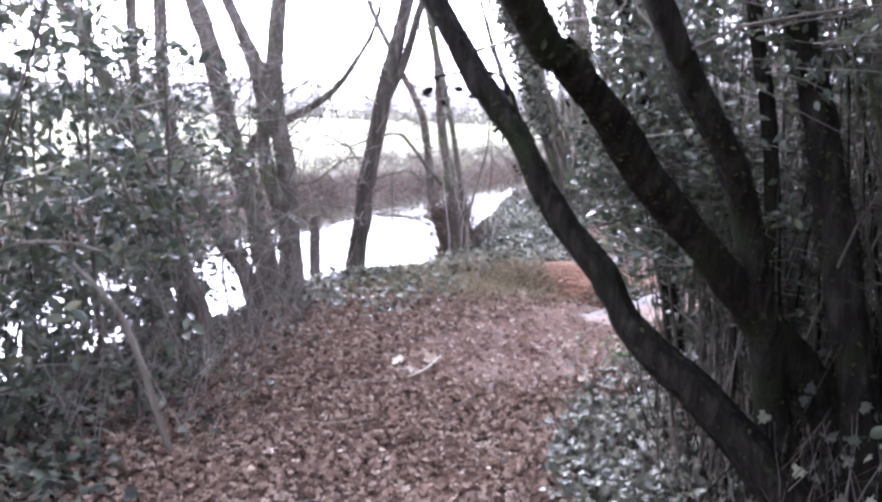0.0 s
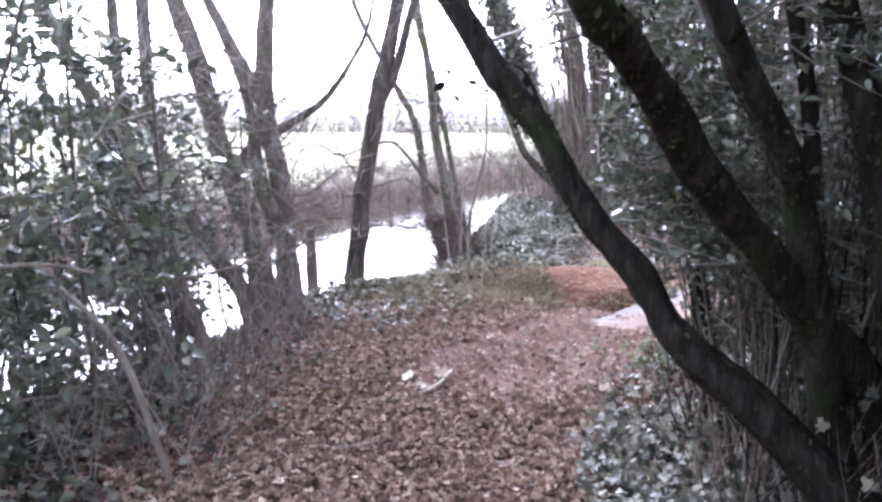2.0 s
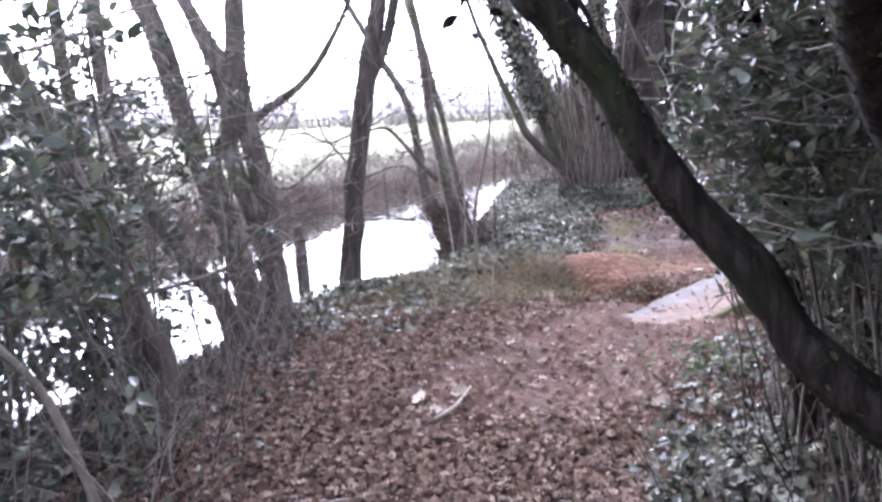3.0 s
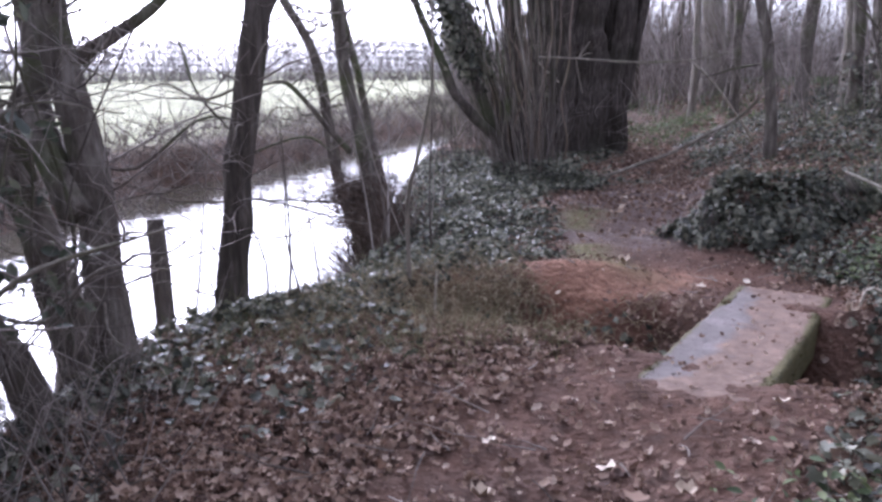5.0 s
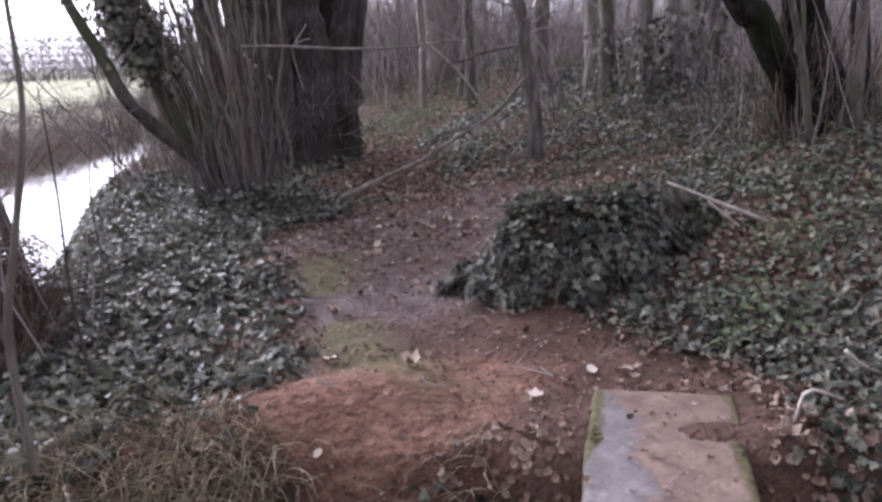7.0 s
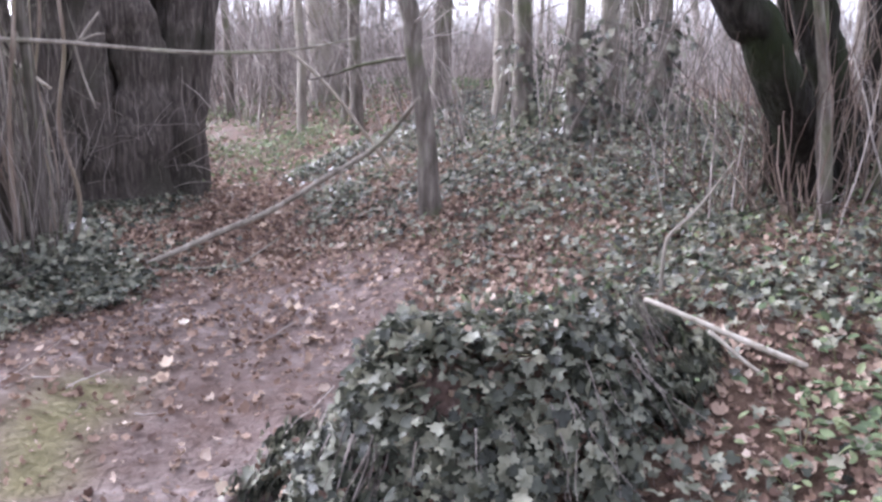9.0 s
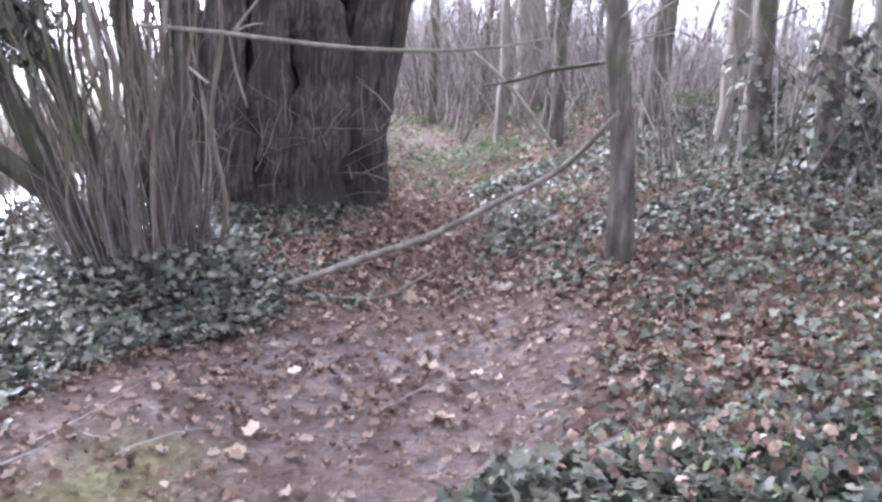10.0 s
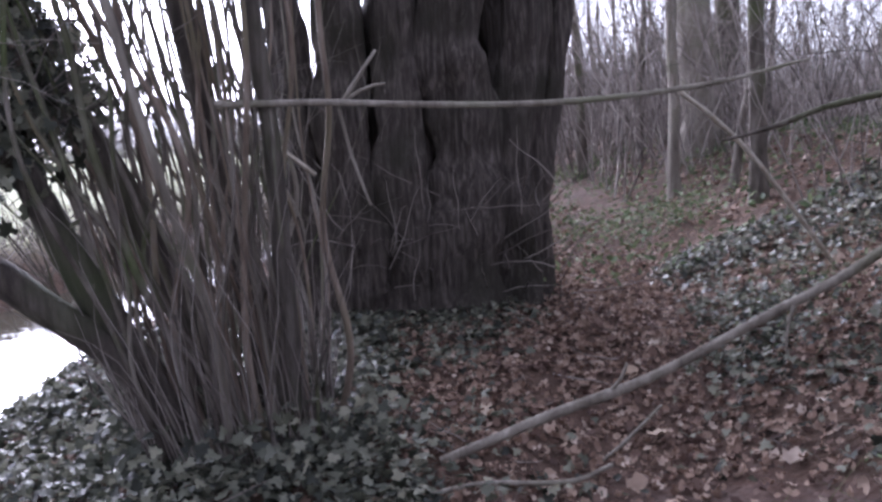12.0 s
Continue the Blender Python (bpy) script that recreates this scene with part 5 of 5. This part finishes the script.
mu, mw, side = mu[keep], mw[keep], side[keep]
mz = 0.098 - 0.1 * (np.abs(mw) > 0.262) * r.random(len(mu))
mp = turn(np.stack([mu, mw, mz], -1))
part("moss", leaves(mp, r.normal(size=mp.shape) * 0.5 + (0, 0, 0.7), 0.008 + 0.01 * r.random(len(mp)), OVAL, OVAL_F, 13), MOSS, bridge, "yellow-green moss along the edge", kind="stuff")
n = 80
cu, cw = -0.95 + 1.9 * r.random(n), 0.26 * (1 - 1.9 * r.random(n) ** 0.7)
cp = turn(np.stack([cu, cw, 0.108 + 0 * cu], -1))
part("leaf_crumb_layer", leaves(cp, r.normal(size=cp.shape) * 0.3 + (0, 0, 1), 0.016 + 0.022 * r.random(n), DRY, DRY_F, 14), DRY_LEAF, bridge, "small dark leaf bits trodden onto the slab", kind="stuff")

# ---------- dead leaves, ivy and grass on the ground ----------
def litter(name, x, y, size, shape, faces, mat, label, category, seed, lift=0.012, tilt=0.5, kind="stuff"):
    r = np.random.default_rng(seed)
    n = len(x)
    nrm = slope_normal(x, y) + r.normal(size=(n, 3)) * tilt
    nrm[:, 2] = np.abs(nrm[:, 2])
    pos = np.stack([x, y, ground_z(x, y) + lift * (0.3 + r.random(n))], -1)
    base = (float(x.mean()), float(y.mean()), gz(float(x.mean()), float(y.mean())))
    return solo(name, leaves(pos, nrm, size * (0.6 + 0.8 * r.random(n)), shape, faces, seed + 1), mat, base, label, category, kind=kind)


x, y = scatter(125000, -2.6, 3.6, 0.2, 8.2, lambda a, b: litter_share(a, b) * step(b + 0.8 * (vnoise(a, b, 1.2) - 0.5), 0.4, 1.6), 701)
litter("leaf_litter", x, y, 0.039, DRY, DRY_F, DRY_LEAF, "thick brown dead leaves covering the ground", "fallen leaves", 702, 0.02, 0.55)
x, y = scatter(80000, 0.2, 8.0, 8.2, 17, lambda a, b: litter_share(a, b) * (0.55 + 0.6 * vnoise(a, b, 2.4)), 703)
litter("leaf_litter", x, y, 0.041, DRY, DRY_F, DRY_LEAF, "brown dead leaves scattered over the wood floor", "fallen leaves", 704, 0.02, 0.5)
x, y = scatter(20000, 3.0, 18.0, 12, 34, lambda a, b: 0.7 * litter_share(a, b), 705)
litter("leaf_litter", x, y, 0.07, DRY, DRY_F, DRY_LEAF, "brown dead leaves far into the wood", "fallen leaves", 706, 0.02, 0.5)


fade = lambda a, b: 0.9 * (1 - step(np.hypot(a - 3, b - 7), 7, 17)) * (0.4 + 0.6 * vnoise(a, b, 0.5)) * (1 - (a > -2.6) * (a < 3.6) * (b > 1.2) * (b < 8.2)) * (1 - (a > 0.2) * (a < 8) * (b >= 8.2) * (b < 17))
x, y = scatter(60000, -6, 18, -8, 22, fade, 707)
litter("leaf_litter", x, y, 0.065, DRY, DRY_F, DRY_LEAF, "dead leaves thinning out across the wood floor", "fallen leaves", 708, 0.02, 0.5)


def ivy_bed(x, y, size, label, seed, lift=0.07):
    r = np.random.default_rng(seed)
    n = len(x)
    h = lift * (0.15 + r.random(n)) * (0.5 + vnoise(x, y, 1.6))
    nrm = slope_normal(x, y) * 0.8 + r.normal(size=(n, 3)) * 0.42
    nrm[:, 2] = np.abs(nrm[:, 2])
    pos = np.stack([x, y, ground_z(x, y) + h], -1)
    base = (float(x.mean()), float(y.mean()), gz(float(x.mean()), float(y.mean())))
    k = r.random(n) < 0.3
    st = twigs(np.stack([x, y, ground_z(x, y) - 0.01], -1)[k], nrm[k] + r.normal(size=(k.sum(), 3)) * 0.4, h[k] + 0.03, 0.0016, 0.4, 3, seed + 4)
    ob = thing("ivy_bed", base, label, "ivy", kind="stuff")
    part("ivy_foliage", leaves(pos, nrm, size * (0.55 + 0.8 * r.random(n)), IVY, IVY_F, seed + 1), IVY_LEAF, ob, kind="stuff")
    part("ivy_stalk_layer", st, TWIG, ob, kind="stuff")
    return ob


x, y = scatter(15000, -3.2, 0.2, 2.0, 8.6, ivy_share, 711)
ivy_bed(x, y, 0.052, "ivy mixed with dead leaves along the river bank", 712)
x, y = scatter(9000, 0.4, 3.4, 1.2, 6.4, ivy_share, 713)
ivy_bed(x, y, 0.05, "glossy ivy carpet beside the path", 714)
x, y = scatter(5200, 0.45, 1.5, 2.3, 4.6, lambda a, b: step(beside(a, b), 0.55, 0.8) * (0.55 + 0.6 * vnoise(a, b, 2.0)), 725)
ivy_bed(x, y, 0.045, "glossy ivy at the foot of the leaning trunks", 726, 0.1)
x, y = scatter(9000, 0.1, 2.3, 6.8, 8.3, lambda a, b: np.clip(1.1 * ditch(a, b), 0, 1) * np.clip(1.5 * vnoise(a, b, 4) - 0.15, 0, 1) * (1 - bare(a, b)), 733)
ivy_bed(x, y, 0.036, "dark ivy hanging into the ditch beside the slab", 734, 0.1)
x, y = scatter(40000, -1.2, 2.6, 7.8, 15.5, ivy_share, 715)
ivy_bed(x, y, 0.05, "dense dark ivy carpet between the path and the river", 716)
x, y = scatter(80000, 2.2, 9.0, 4.4, 12.6, lambda a, b: ivy_share(a, b) * (1 - step(np.hypot(a - 3.8, b - 9.8) + 1.2 * (vnoise(a, b, 0.8) - 0.5), 3.6, 4.8)), 717)
ivy_bed(x, y, 0.042, "ivy and leaves covering the rising bank", 718)
x, y = scatter(24000, 2.6, 9.0, 12.6, 15.8, ivy_share, 719)
ivy_bed(x, y, 0.045, "low ivy spreading over the wood floor", 720, 0.05)

x, y = scatter(12000, 2.6, 9.5, 15.3, 24, lambda a, b: 0.15 + 0.75 * vnoise(a, b, 0.7), 723)
litter("woodland_weeds", x, y, 0.06, OVAL, OVAL_F, BRAMBLE_LEAF, "low yellow-green weeds on the wood floor", "weeds", 724, 0.12, 0.6)
x, y = scatter(14000, -0.6, 3.6, 4.4, 13, lambda a, b: 0.6 * trodden(a, b) * (0.3 + vnoise(a, b, 2)) + 0.2 * red_bank(a, b) + 0.2 * bare(a, b), 721)
litter("leaf_crumbs", x, y, 0.02, DRY, DRY_F, DRY_LEAF, "small trodden leaf crumbs and bark bits on the earth", "debris", 722, 0.008, 0.6)

x, y = scatter(9000, 3.0, 8.5, 9.4, 14.5, lambda a, b: step(beside(a, b), 0.5, 1.0) * np.clip(1.6 * vnoise(a, b, 0.9) - 0.5, 0, 1), 727)
litter("woodland_weeds", x, y, 0.03, OVAL, OVAL_F, BRAMBLE_LEAF, "small yellow-green weeds among ivy on the bank", "weeds", 728, 0.09, 0.6)
x, y = scatter(5000, 2.6, 8.0, 8.2, 15, lambda a, b: step(beside(a, b), 0.4, 0.9) * np.clip(1.5 * vnoise(a, b, 1.3) - 0.4, 0, 1), 729)
r = np.random.default_rng(730)
n = len(x)
solo("dry_grass", twigs(np.stack([x, y, ground_z(x, y) - 0.01], -1), r.normal(size=(n, 3)) * 0.7 + (0, 0, 0.8), 0.1 + 0.25 * r.random(n), 0.0022, 0.9, 5, 731, 0.8), GRASS, (4.2, 11, gz(4.2, 11)), "thin dry grass and dead stalks on the bank", "grass", kind="stuff")
# ivy-grown hump
hump = thing("ivy_hump", (3.15, 9.62, gz(3.15, 9.62)), "hump of earth thickly hung with ivy beside the path", "ivy mound")
r = np.random.default_rng(21)
n = 9000
a, q = r.random(n) * 2 * math.pi, 1.15 * np.sqrt(r.random(n)) ** 0.8
q = q * (0.85 + 0.35 * np.interp((a * 3.1) % 6.283, np.linspace(0, 6.283, 9), [0.2, 0.9, 0.4, 1.0, 0.1, 0.7, 0.5, 0.95, 0.2]))
q = q * (1 - 0.16 * np.clip(np.cos(a - 3.9), 0, 1))
x, y = 3.15 + 0.7 * q * np.cos(a), 9.62 + 0.46 * q * np.sin(a)
gap = vnoise(x, y, 7.5) + 0.6 * r.random(n) > 0.55
a, q, x, y = a[gap], q[gap], x[gap], y[gap]
n = len(x)
out = np.stack([np.cos(a), np.sin(a), np.zeros(n)], -1)
hang = np.clip(q - 0.55, 0, 1)[:, None]
zz = ground_z(x, y) + 0.01 + 0.12 * r.random(n) * (0.2 + 1.2 * vnoise(x, y, 4))
pos = np.stack([x, y, zz], -1) + out * 0.07 * r.random((n, 1))
nrm = out * hang * 2.2 + (0, 0, 0.55) + r.normal(size=(n, 3)) * 0.4
size = 0.03 + 0.035 * r.random(n) ** 1.5
front = np.argsort(np.hypot(x - 2.8, y - 9.1))
own = front[:300]
shared = []
for s in range(6):
    lv, lf = leaves(np.zeros((1, 3)), np.array([[0, 0, 1.0]]), 0.07, IVY, IVY_F, 800 + s)
    shared.append(mesh_of("ivy_leaf", lv, lf, IVY_LEAF))
for i in own:
    ob = new("ivy_leaf", shared[i % 6])
    ob.parent = hump
    nn = Vector(nrm[i]).normalized()
    ob.rotation_mode = "QUATERNION"
    ob.rotation_quaternion = nn.to_track_quat("Z", "Y")
    ob.location = Vector(pos[i]) - hump.location
    s = size[i] / 0.07
    ob.scale = (s, s, s)
rest = front[300:]
part("ivy_foliage", leaves(pos[rest], nrm[rest], size[rest], IVY, IVY_F, 811), IVY_LEAF, hump, kind="stuff")
n = 160
a = r.random(n) * 2 * math.pi
x, y = 3.15 + 0.6 * np.cos(a), 9.62 + 0.4 * np.sin(a)
part("trailing_growth", twigs(np.stack([x, y, ground_z(x, y) + 0.1 + 0.15 * r.random(n)], -1), np.stack([np.cos(a) * 0.5, np.sin(a) * 0.5, -0.4 - r.random(n)], -1), 0.2 + 0.35 * r.random(n), 0.003, 0.6, 6, 815), TWIG, hump, "thin trailing ivy stems", kind="stuff")

n = 700
a, q = r.random(n) * 2 * math.pi, 1.15 * np.sqrt(r.random(n))
x, y = 3.15 + 0.66 * q * np.cos(a), 9.62 + 0.44 * q * np.sin(a)
part("caught_leaf_layer", leaves(np.stack([x, y, ground_z(x, y) + 0.06 + 0.06 * r.random(n)], -1), r.normal(size=(n, 3)) + (0, 0, 0.5), 0.034, DRY, DRY_F, 817), DRY_LEAF, hump, "brown dead leaves caught in the ivy", kind="stuff")

# bramble patches
for i, (cx, cy, w, n) in enumerate(((3.3, 8.35, 0.3, 200), (3.85, 8.75, 0.3, 190), (4.4, 9.0, 0.5, 150), (5.2, 17.0, 0.8, 700), (-1.25, 4.7, 0.25, 110), (1.3, 5.4, 0.3, 80))):
    r = np.random.default_rng(830 + i)
    x, y = cx + r.normal(size=n) * w * 0.5, cy + r.normal(size=n) * w * 0.5
    pos = np.stack([x, y, ground_z(x, y) + 0.05 + 0.14 * r.random(n)], -1)
    ob = thing("bramble", (cx, cy, gz(cx, cy)), "low bright green bramble patch among ivy", "bramble")
    part("foliage", leaves(pos, r.normal(size=(n, 3)) * 0.4 + (0, 0, 1), 0.03 + 0.025 * r.random(n), OVAL, OVAL_F, 840 + i), BRAMBLE_LEAF, ob, kind="stuff")
    k = max(12, n // 8)
    part("stem_brush", twigs(np.stack([x, y, ground_z(x, y) - 0.01], -1)[:k], r.normal(size=(k, 3)) * 0.5 + (0, 0, 0.8), 0.2, 0.002, 0.7, 5, 850 + i), TWIG, ob, kind="stuff")

# grass tufts on the bank by the water
n = 7000
x, y = scatter(n * 2, -1.4, 1.0, 5.6, 9.4, lambda a, b: 0.4 * vnoise(a, b, 1.5) * (beside(a, b) < -0.5) * step(b, 6.7, 7.6), 861)
r = np.random.default_rng(862)
n = len(x)
solo("bank_grass", twigs(np.stack([x, y, ground_z(x, y) - 0.01], -1), r.normal(size=(n, 3)) * 0.45 + (0, 0, 1), 0.1 + 0.18 * r.random(n), 0.0026, 0.9, 4, 863, 0.9), GRASS, (0, 8, gz(0, 8)), "thin dry grass and stems on the bank brow", "grass", kind="stuff")

x, y = scatter(22000, -0.6, 1.7, 7.0, 8.9, lambda a, b: np.clip(0.05 + 0.8 * vnoise(a, b, 2.5) - 0.4 * trodden(a, b), 0, 1) * step(b, 7.0, 7.5) * (1 - step(b, 8.4, 8.8)) * (1 - bare(a, b)) * (1 - 0.35 * step(a, 1.1, 1.5)), 864)
r = np.random.default_rng(865)
n = len(x)
solo("dead_grass", twigs(np.stack([x, y, ground_z(x, y) + 0.0], -1), r.normal(size=(n, 3)) * 0.6 + (0, -0.5, 0.6), 0.06 + 0.15 * r.random(n), 0.0028, 0.9, 5, 866, 1.2), STRAW, (0.7, 7.8, gz(0.7, 7.8)), "brown dead grass hanging over the ditch side", "grass", kind="stuff")

x, y = scatter(9000, -0.5, 1.1, 7.7, 9.0, lambda a, b: np.exp(-((a - 0.45) / 0.45) ** 2 - ((b - 8.4) / 0.35) ** 2) * np.clip(1.7 * vnoise(a, b, 3.3) - 0.4, 0, 1), 867)
r = np.random.default_rng(868)
n = len(x)
solo("straw_grass", twigs(np.stack([x, y, ground_z(x, y)], -1), r.normal(size=(n, 3)) * 0.45 + (-0.25, -0.5, 0.6), 0.14 + 0.2 * r.random(n), 0.0028, 0.6, 5, 869, 1.6), STRAW, (0.45, 8.4, gz(0.45, 8.4)), "straw-coloured dead grass drooping over the ditch head", "grass", kind="stuff")

# fallen twigs
x, y = scatter(900, -2.2, 5.5, 1.5, 16, lambda a, b: 0.6 + 0 * a, 871)
r = np.random.default_rng(872)
n = len(x)
a = r.random(n) * 2 * math.pi
solo("twig_litter", twigs(np.stack([x, y, ground_z(x, y) + 0.025], -1), np.stack([np.cos(a), np.sin(a), 0.12 * r.random(n)], -1), 0.12 + 0.4 * r.random(n) ** 2, 0.003 + 0.003 * r.random(n), 0.5, 5, 873), TWIG, (1.5, 8, gz(1.5, 8)), "small broken twigs lying on the ground", "twigs", kind="stuff")


# ---------- single sticks and leaves ----------
def stick(name, pts, mat, label, seed):
    solo(name, tube(pts, 8, 0.04, 0.1, 0, seed), mat, (pts[0][0], pts[0][1], gz(pts[0][0], pts[0][1])), label, "stick", "dead sticks")


stick("dead_stick", [(3.62, 9.38, 0.69, 0.008), (3.9, 9.23, 0.555, 0.011), (4.13, 9.09, 0.44, 0.012)], DEADWOOD, "pale barkless stick lying on the ivy hump", 31)
stick("dead_stick", [(3.83, 9.27, 0.57, 0.008), (3.94, 9.2, 0.46, 0.007), (4.06, 9.12, 0.36, 0.005)], DEADWOOD, "thin pale stick under a thicker one", 32)
stick("dead_stick", [(4.17, 9.82, gz(4.17, 9.82) - 0.02, 0.01), (4.17, 9.82, 0.68, 0.009), (4.19, 9.81, 0.78, 0.008), (4.26, 9.76, 0.87, 0.007), (4.33, 9.72, 0.98, 0.005), (4.4, 9.68, 1.1, 0.003)], BARK_PALE, "crooked pale twig standing from the ground", 33)
stick("dead_stick", [(-1.02, 3.85, gz(-1.02, 3.85) - 0.03, 0.017), (-1.23, 3.89, 0.58, 0.015), (-1.37, 3.91, 0.77, 0.013), (-1.51, 3.92, 0.9, 0.01)], BARK_PALE, "pale bare stem leaning from the river bank", 34)
stick("dead_stick", [(0.28, 7.95, gz(0.28, 7.95) - 0.02, 0.006), (0.3, 7.94, 0.32, 0.005)], DEADWOOD, "short broken stalk standing on the ditch edge", 35)
stick("dead_stick", [(-0.05, 5.0, gz(-0.05, 5.0) + 0.02, 0.009), (0.05, 5.15, gz(0.05, 5.15) + 0.03, 0.009), (0.12, 5.35, gz(0.12, 5.35) + 0.03, 0.006)], DEADWOOD, "pale stick lying among dead leaves", 36)

stick("riverside_shoot", [(-0.59, 8.11, gz(-0.59, 8.11) - 0.05, 0.009), (-0.56, 8.1, 0.39, 0.007), (-0.57, 8.1, 0.85, 0.005), (-0.59, 8.11, 1.15, 0.003)], BARK, "thin bare shoot standing before the water", 37)
stick("riverside_shoot", [(0.17, 8.59, gz(0.17, 8.59) - 0.05, 0.018), (0.16, 8.6, 0.6, 0.015), (0.23, 8.55, 0.95, 0.013), (0.31, 8.51, 1.33, 0.01), (0.32, 8.51, 1.67, 0.008), (0.3, 8.5, 2.3, 0.005)], BARK_PALE, "pale bare shoot on the bank brow", 38)
stick("dead_stick", [(2.66, 7.53, gz(2.66, 7.53) + 0.02, 0.008), (2.7, 7.52, gz(2.7, 7.52) + 0.14, 0.008), (2.83, 7.48, gz(2.83, 7.48) + 0.1, 0.007)], DEADWOOD, "bent pale twig caught in the ivy", 39)
stick("dead_stick", [(3.07, 7.67, gz(3.07, 7.67) + 0.18, 0.009), (3.14, 7.65, gz(3.14, 7.65) + 0.1, 0.009), (3.25, 7.62, gz(3.25, 7.62) + 0.02, 0.008)], DEADWOOD, "pale twig leaning in the ivy", 40)
stick("leaning_branch", [(-1.87, 3.42, gz(-1.87, 3.42) - 0.03, 0.018), (-1.75, 3.42, 0.9, 0.014), (-1.54, 3.44, 1.04, 0.011), (-1.41, 3.45, 1.08, 0.01), (-1.26, 3.46, 1.08, 0.008), (-1.12, 3.47, 1.05, 0.005)], BARK, "crooked bare branch reaching out of the shrub", 41)
stick("leaning_branch", [(5.2, 14.25, gz(5.2, 14.25) - 0.02, 0.016), (4.52, 13.91, 1.2, 0.013), (4.24, 13.81, 1.44, 0.013), (3.99, 13.69, 1.6, 0.01)], DEADWOOD, "broken pale branch leaning from the bank", 42)

stick("dead_stick", [(2.45, 12.5, gz(2.45, 12.5) + 0.03, 0.008), (2.75, 12.65, gz(2.75, 12.65) + 0.04, 0.009), (3.1, 12.66, gz(3.1, 12.66) + 0.04, 0.01), (3.3, 12.75, gz(3.3, 12.75) + 0.05, 0.009)], BARK_PALE, "long pale dead stick lying across the path", 44)
stick("dead_stick", [(3.3, 12.85, gz(3.3, 12.85) + 0.03, 0.007), (3.45, 13.0, gz(3.45, 13.0) + 0.05, 0.008), (3.7, 13.25, gz(3.7, 13.25) + 0.07, 0.006)], BARK_PALE, "thin pale dead stick under the bowed branch", 45)

x, y = scatter(420, -1.6, 4.2, 2.2, 14.5, lambda a, b: 0.25 + 0.2 * (np.abs(beside(a, b)) < 0.9), 881)
r = np.random.default_rng(882)
shapes = [mesh_of("fallen_leaf", *leaves(np.zeros((1, 3)), np.array([[0, 0, 1.0]]), 0.085, DRY, DRY_F, 890 + s), (PALE_LEAF, DRY_LEAF, PALE_LEAF)[s % 3]) for s in range(9)]
for i in range(min(120, len(x))):
    ob = new("fallen_leaf", shapes[i % 9])
    ob.location = (x[i], y[i], gz(x[i], y[i]) + 0.022)
    ob.rotation_euler = (r.normal() * 0.2, r.normal() * 0.2, r.random() * 6.3)
    s = 0.7 + 0.7 * r.random()
    ob.scale = (s, s, s)
    tagged(ob, "pale curled dead leaf lying on the ground" if i % 3 != 1 else "brown curled dead leaf lying on the ground", "fallen leaf", "single fallen leaves")

# ---------- distance beyond the river ----------
r = np.random.default_rng(91)
n = 5200
x = -260 + 420 * r.random(n)
y = 118 + 0.1 * x + 9 * r.random(n)
x, y = x[x < 70], y[x < 70]
n = len(x)
at = np.stack([x, y, ground_z(x, y, False) - 0.1], -1)
top = 3.0 + 5.0 * vnoise(x, y, 0.06) ** 1.5
# hedgerow in wood paled for haze
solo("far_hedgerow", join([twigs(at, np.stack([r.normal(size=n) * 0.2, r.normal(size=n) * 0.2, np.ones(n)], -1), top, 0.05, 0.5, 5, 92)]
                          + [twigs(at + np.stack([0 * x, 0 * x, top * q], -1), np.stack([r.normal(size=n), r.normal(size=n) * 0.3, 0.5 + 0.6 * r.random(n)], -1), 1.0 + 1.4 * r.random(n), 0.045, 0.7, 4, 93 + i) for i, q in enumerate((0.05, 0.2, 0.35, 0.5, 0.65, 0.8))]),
     HAZED_WOOD, (-60, 115, 0), "far bare hedgerow across the meadow", "hedgerow", kind="stuff")
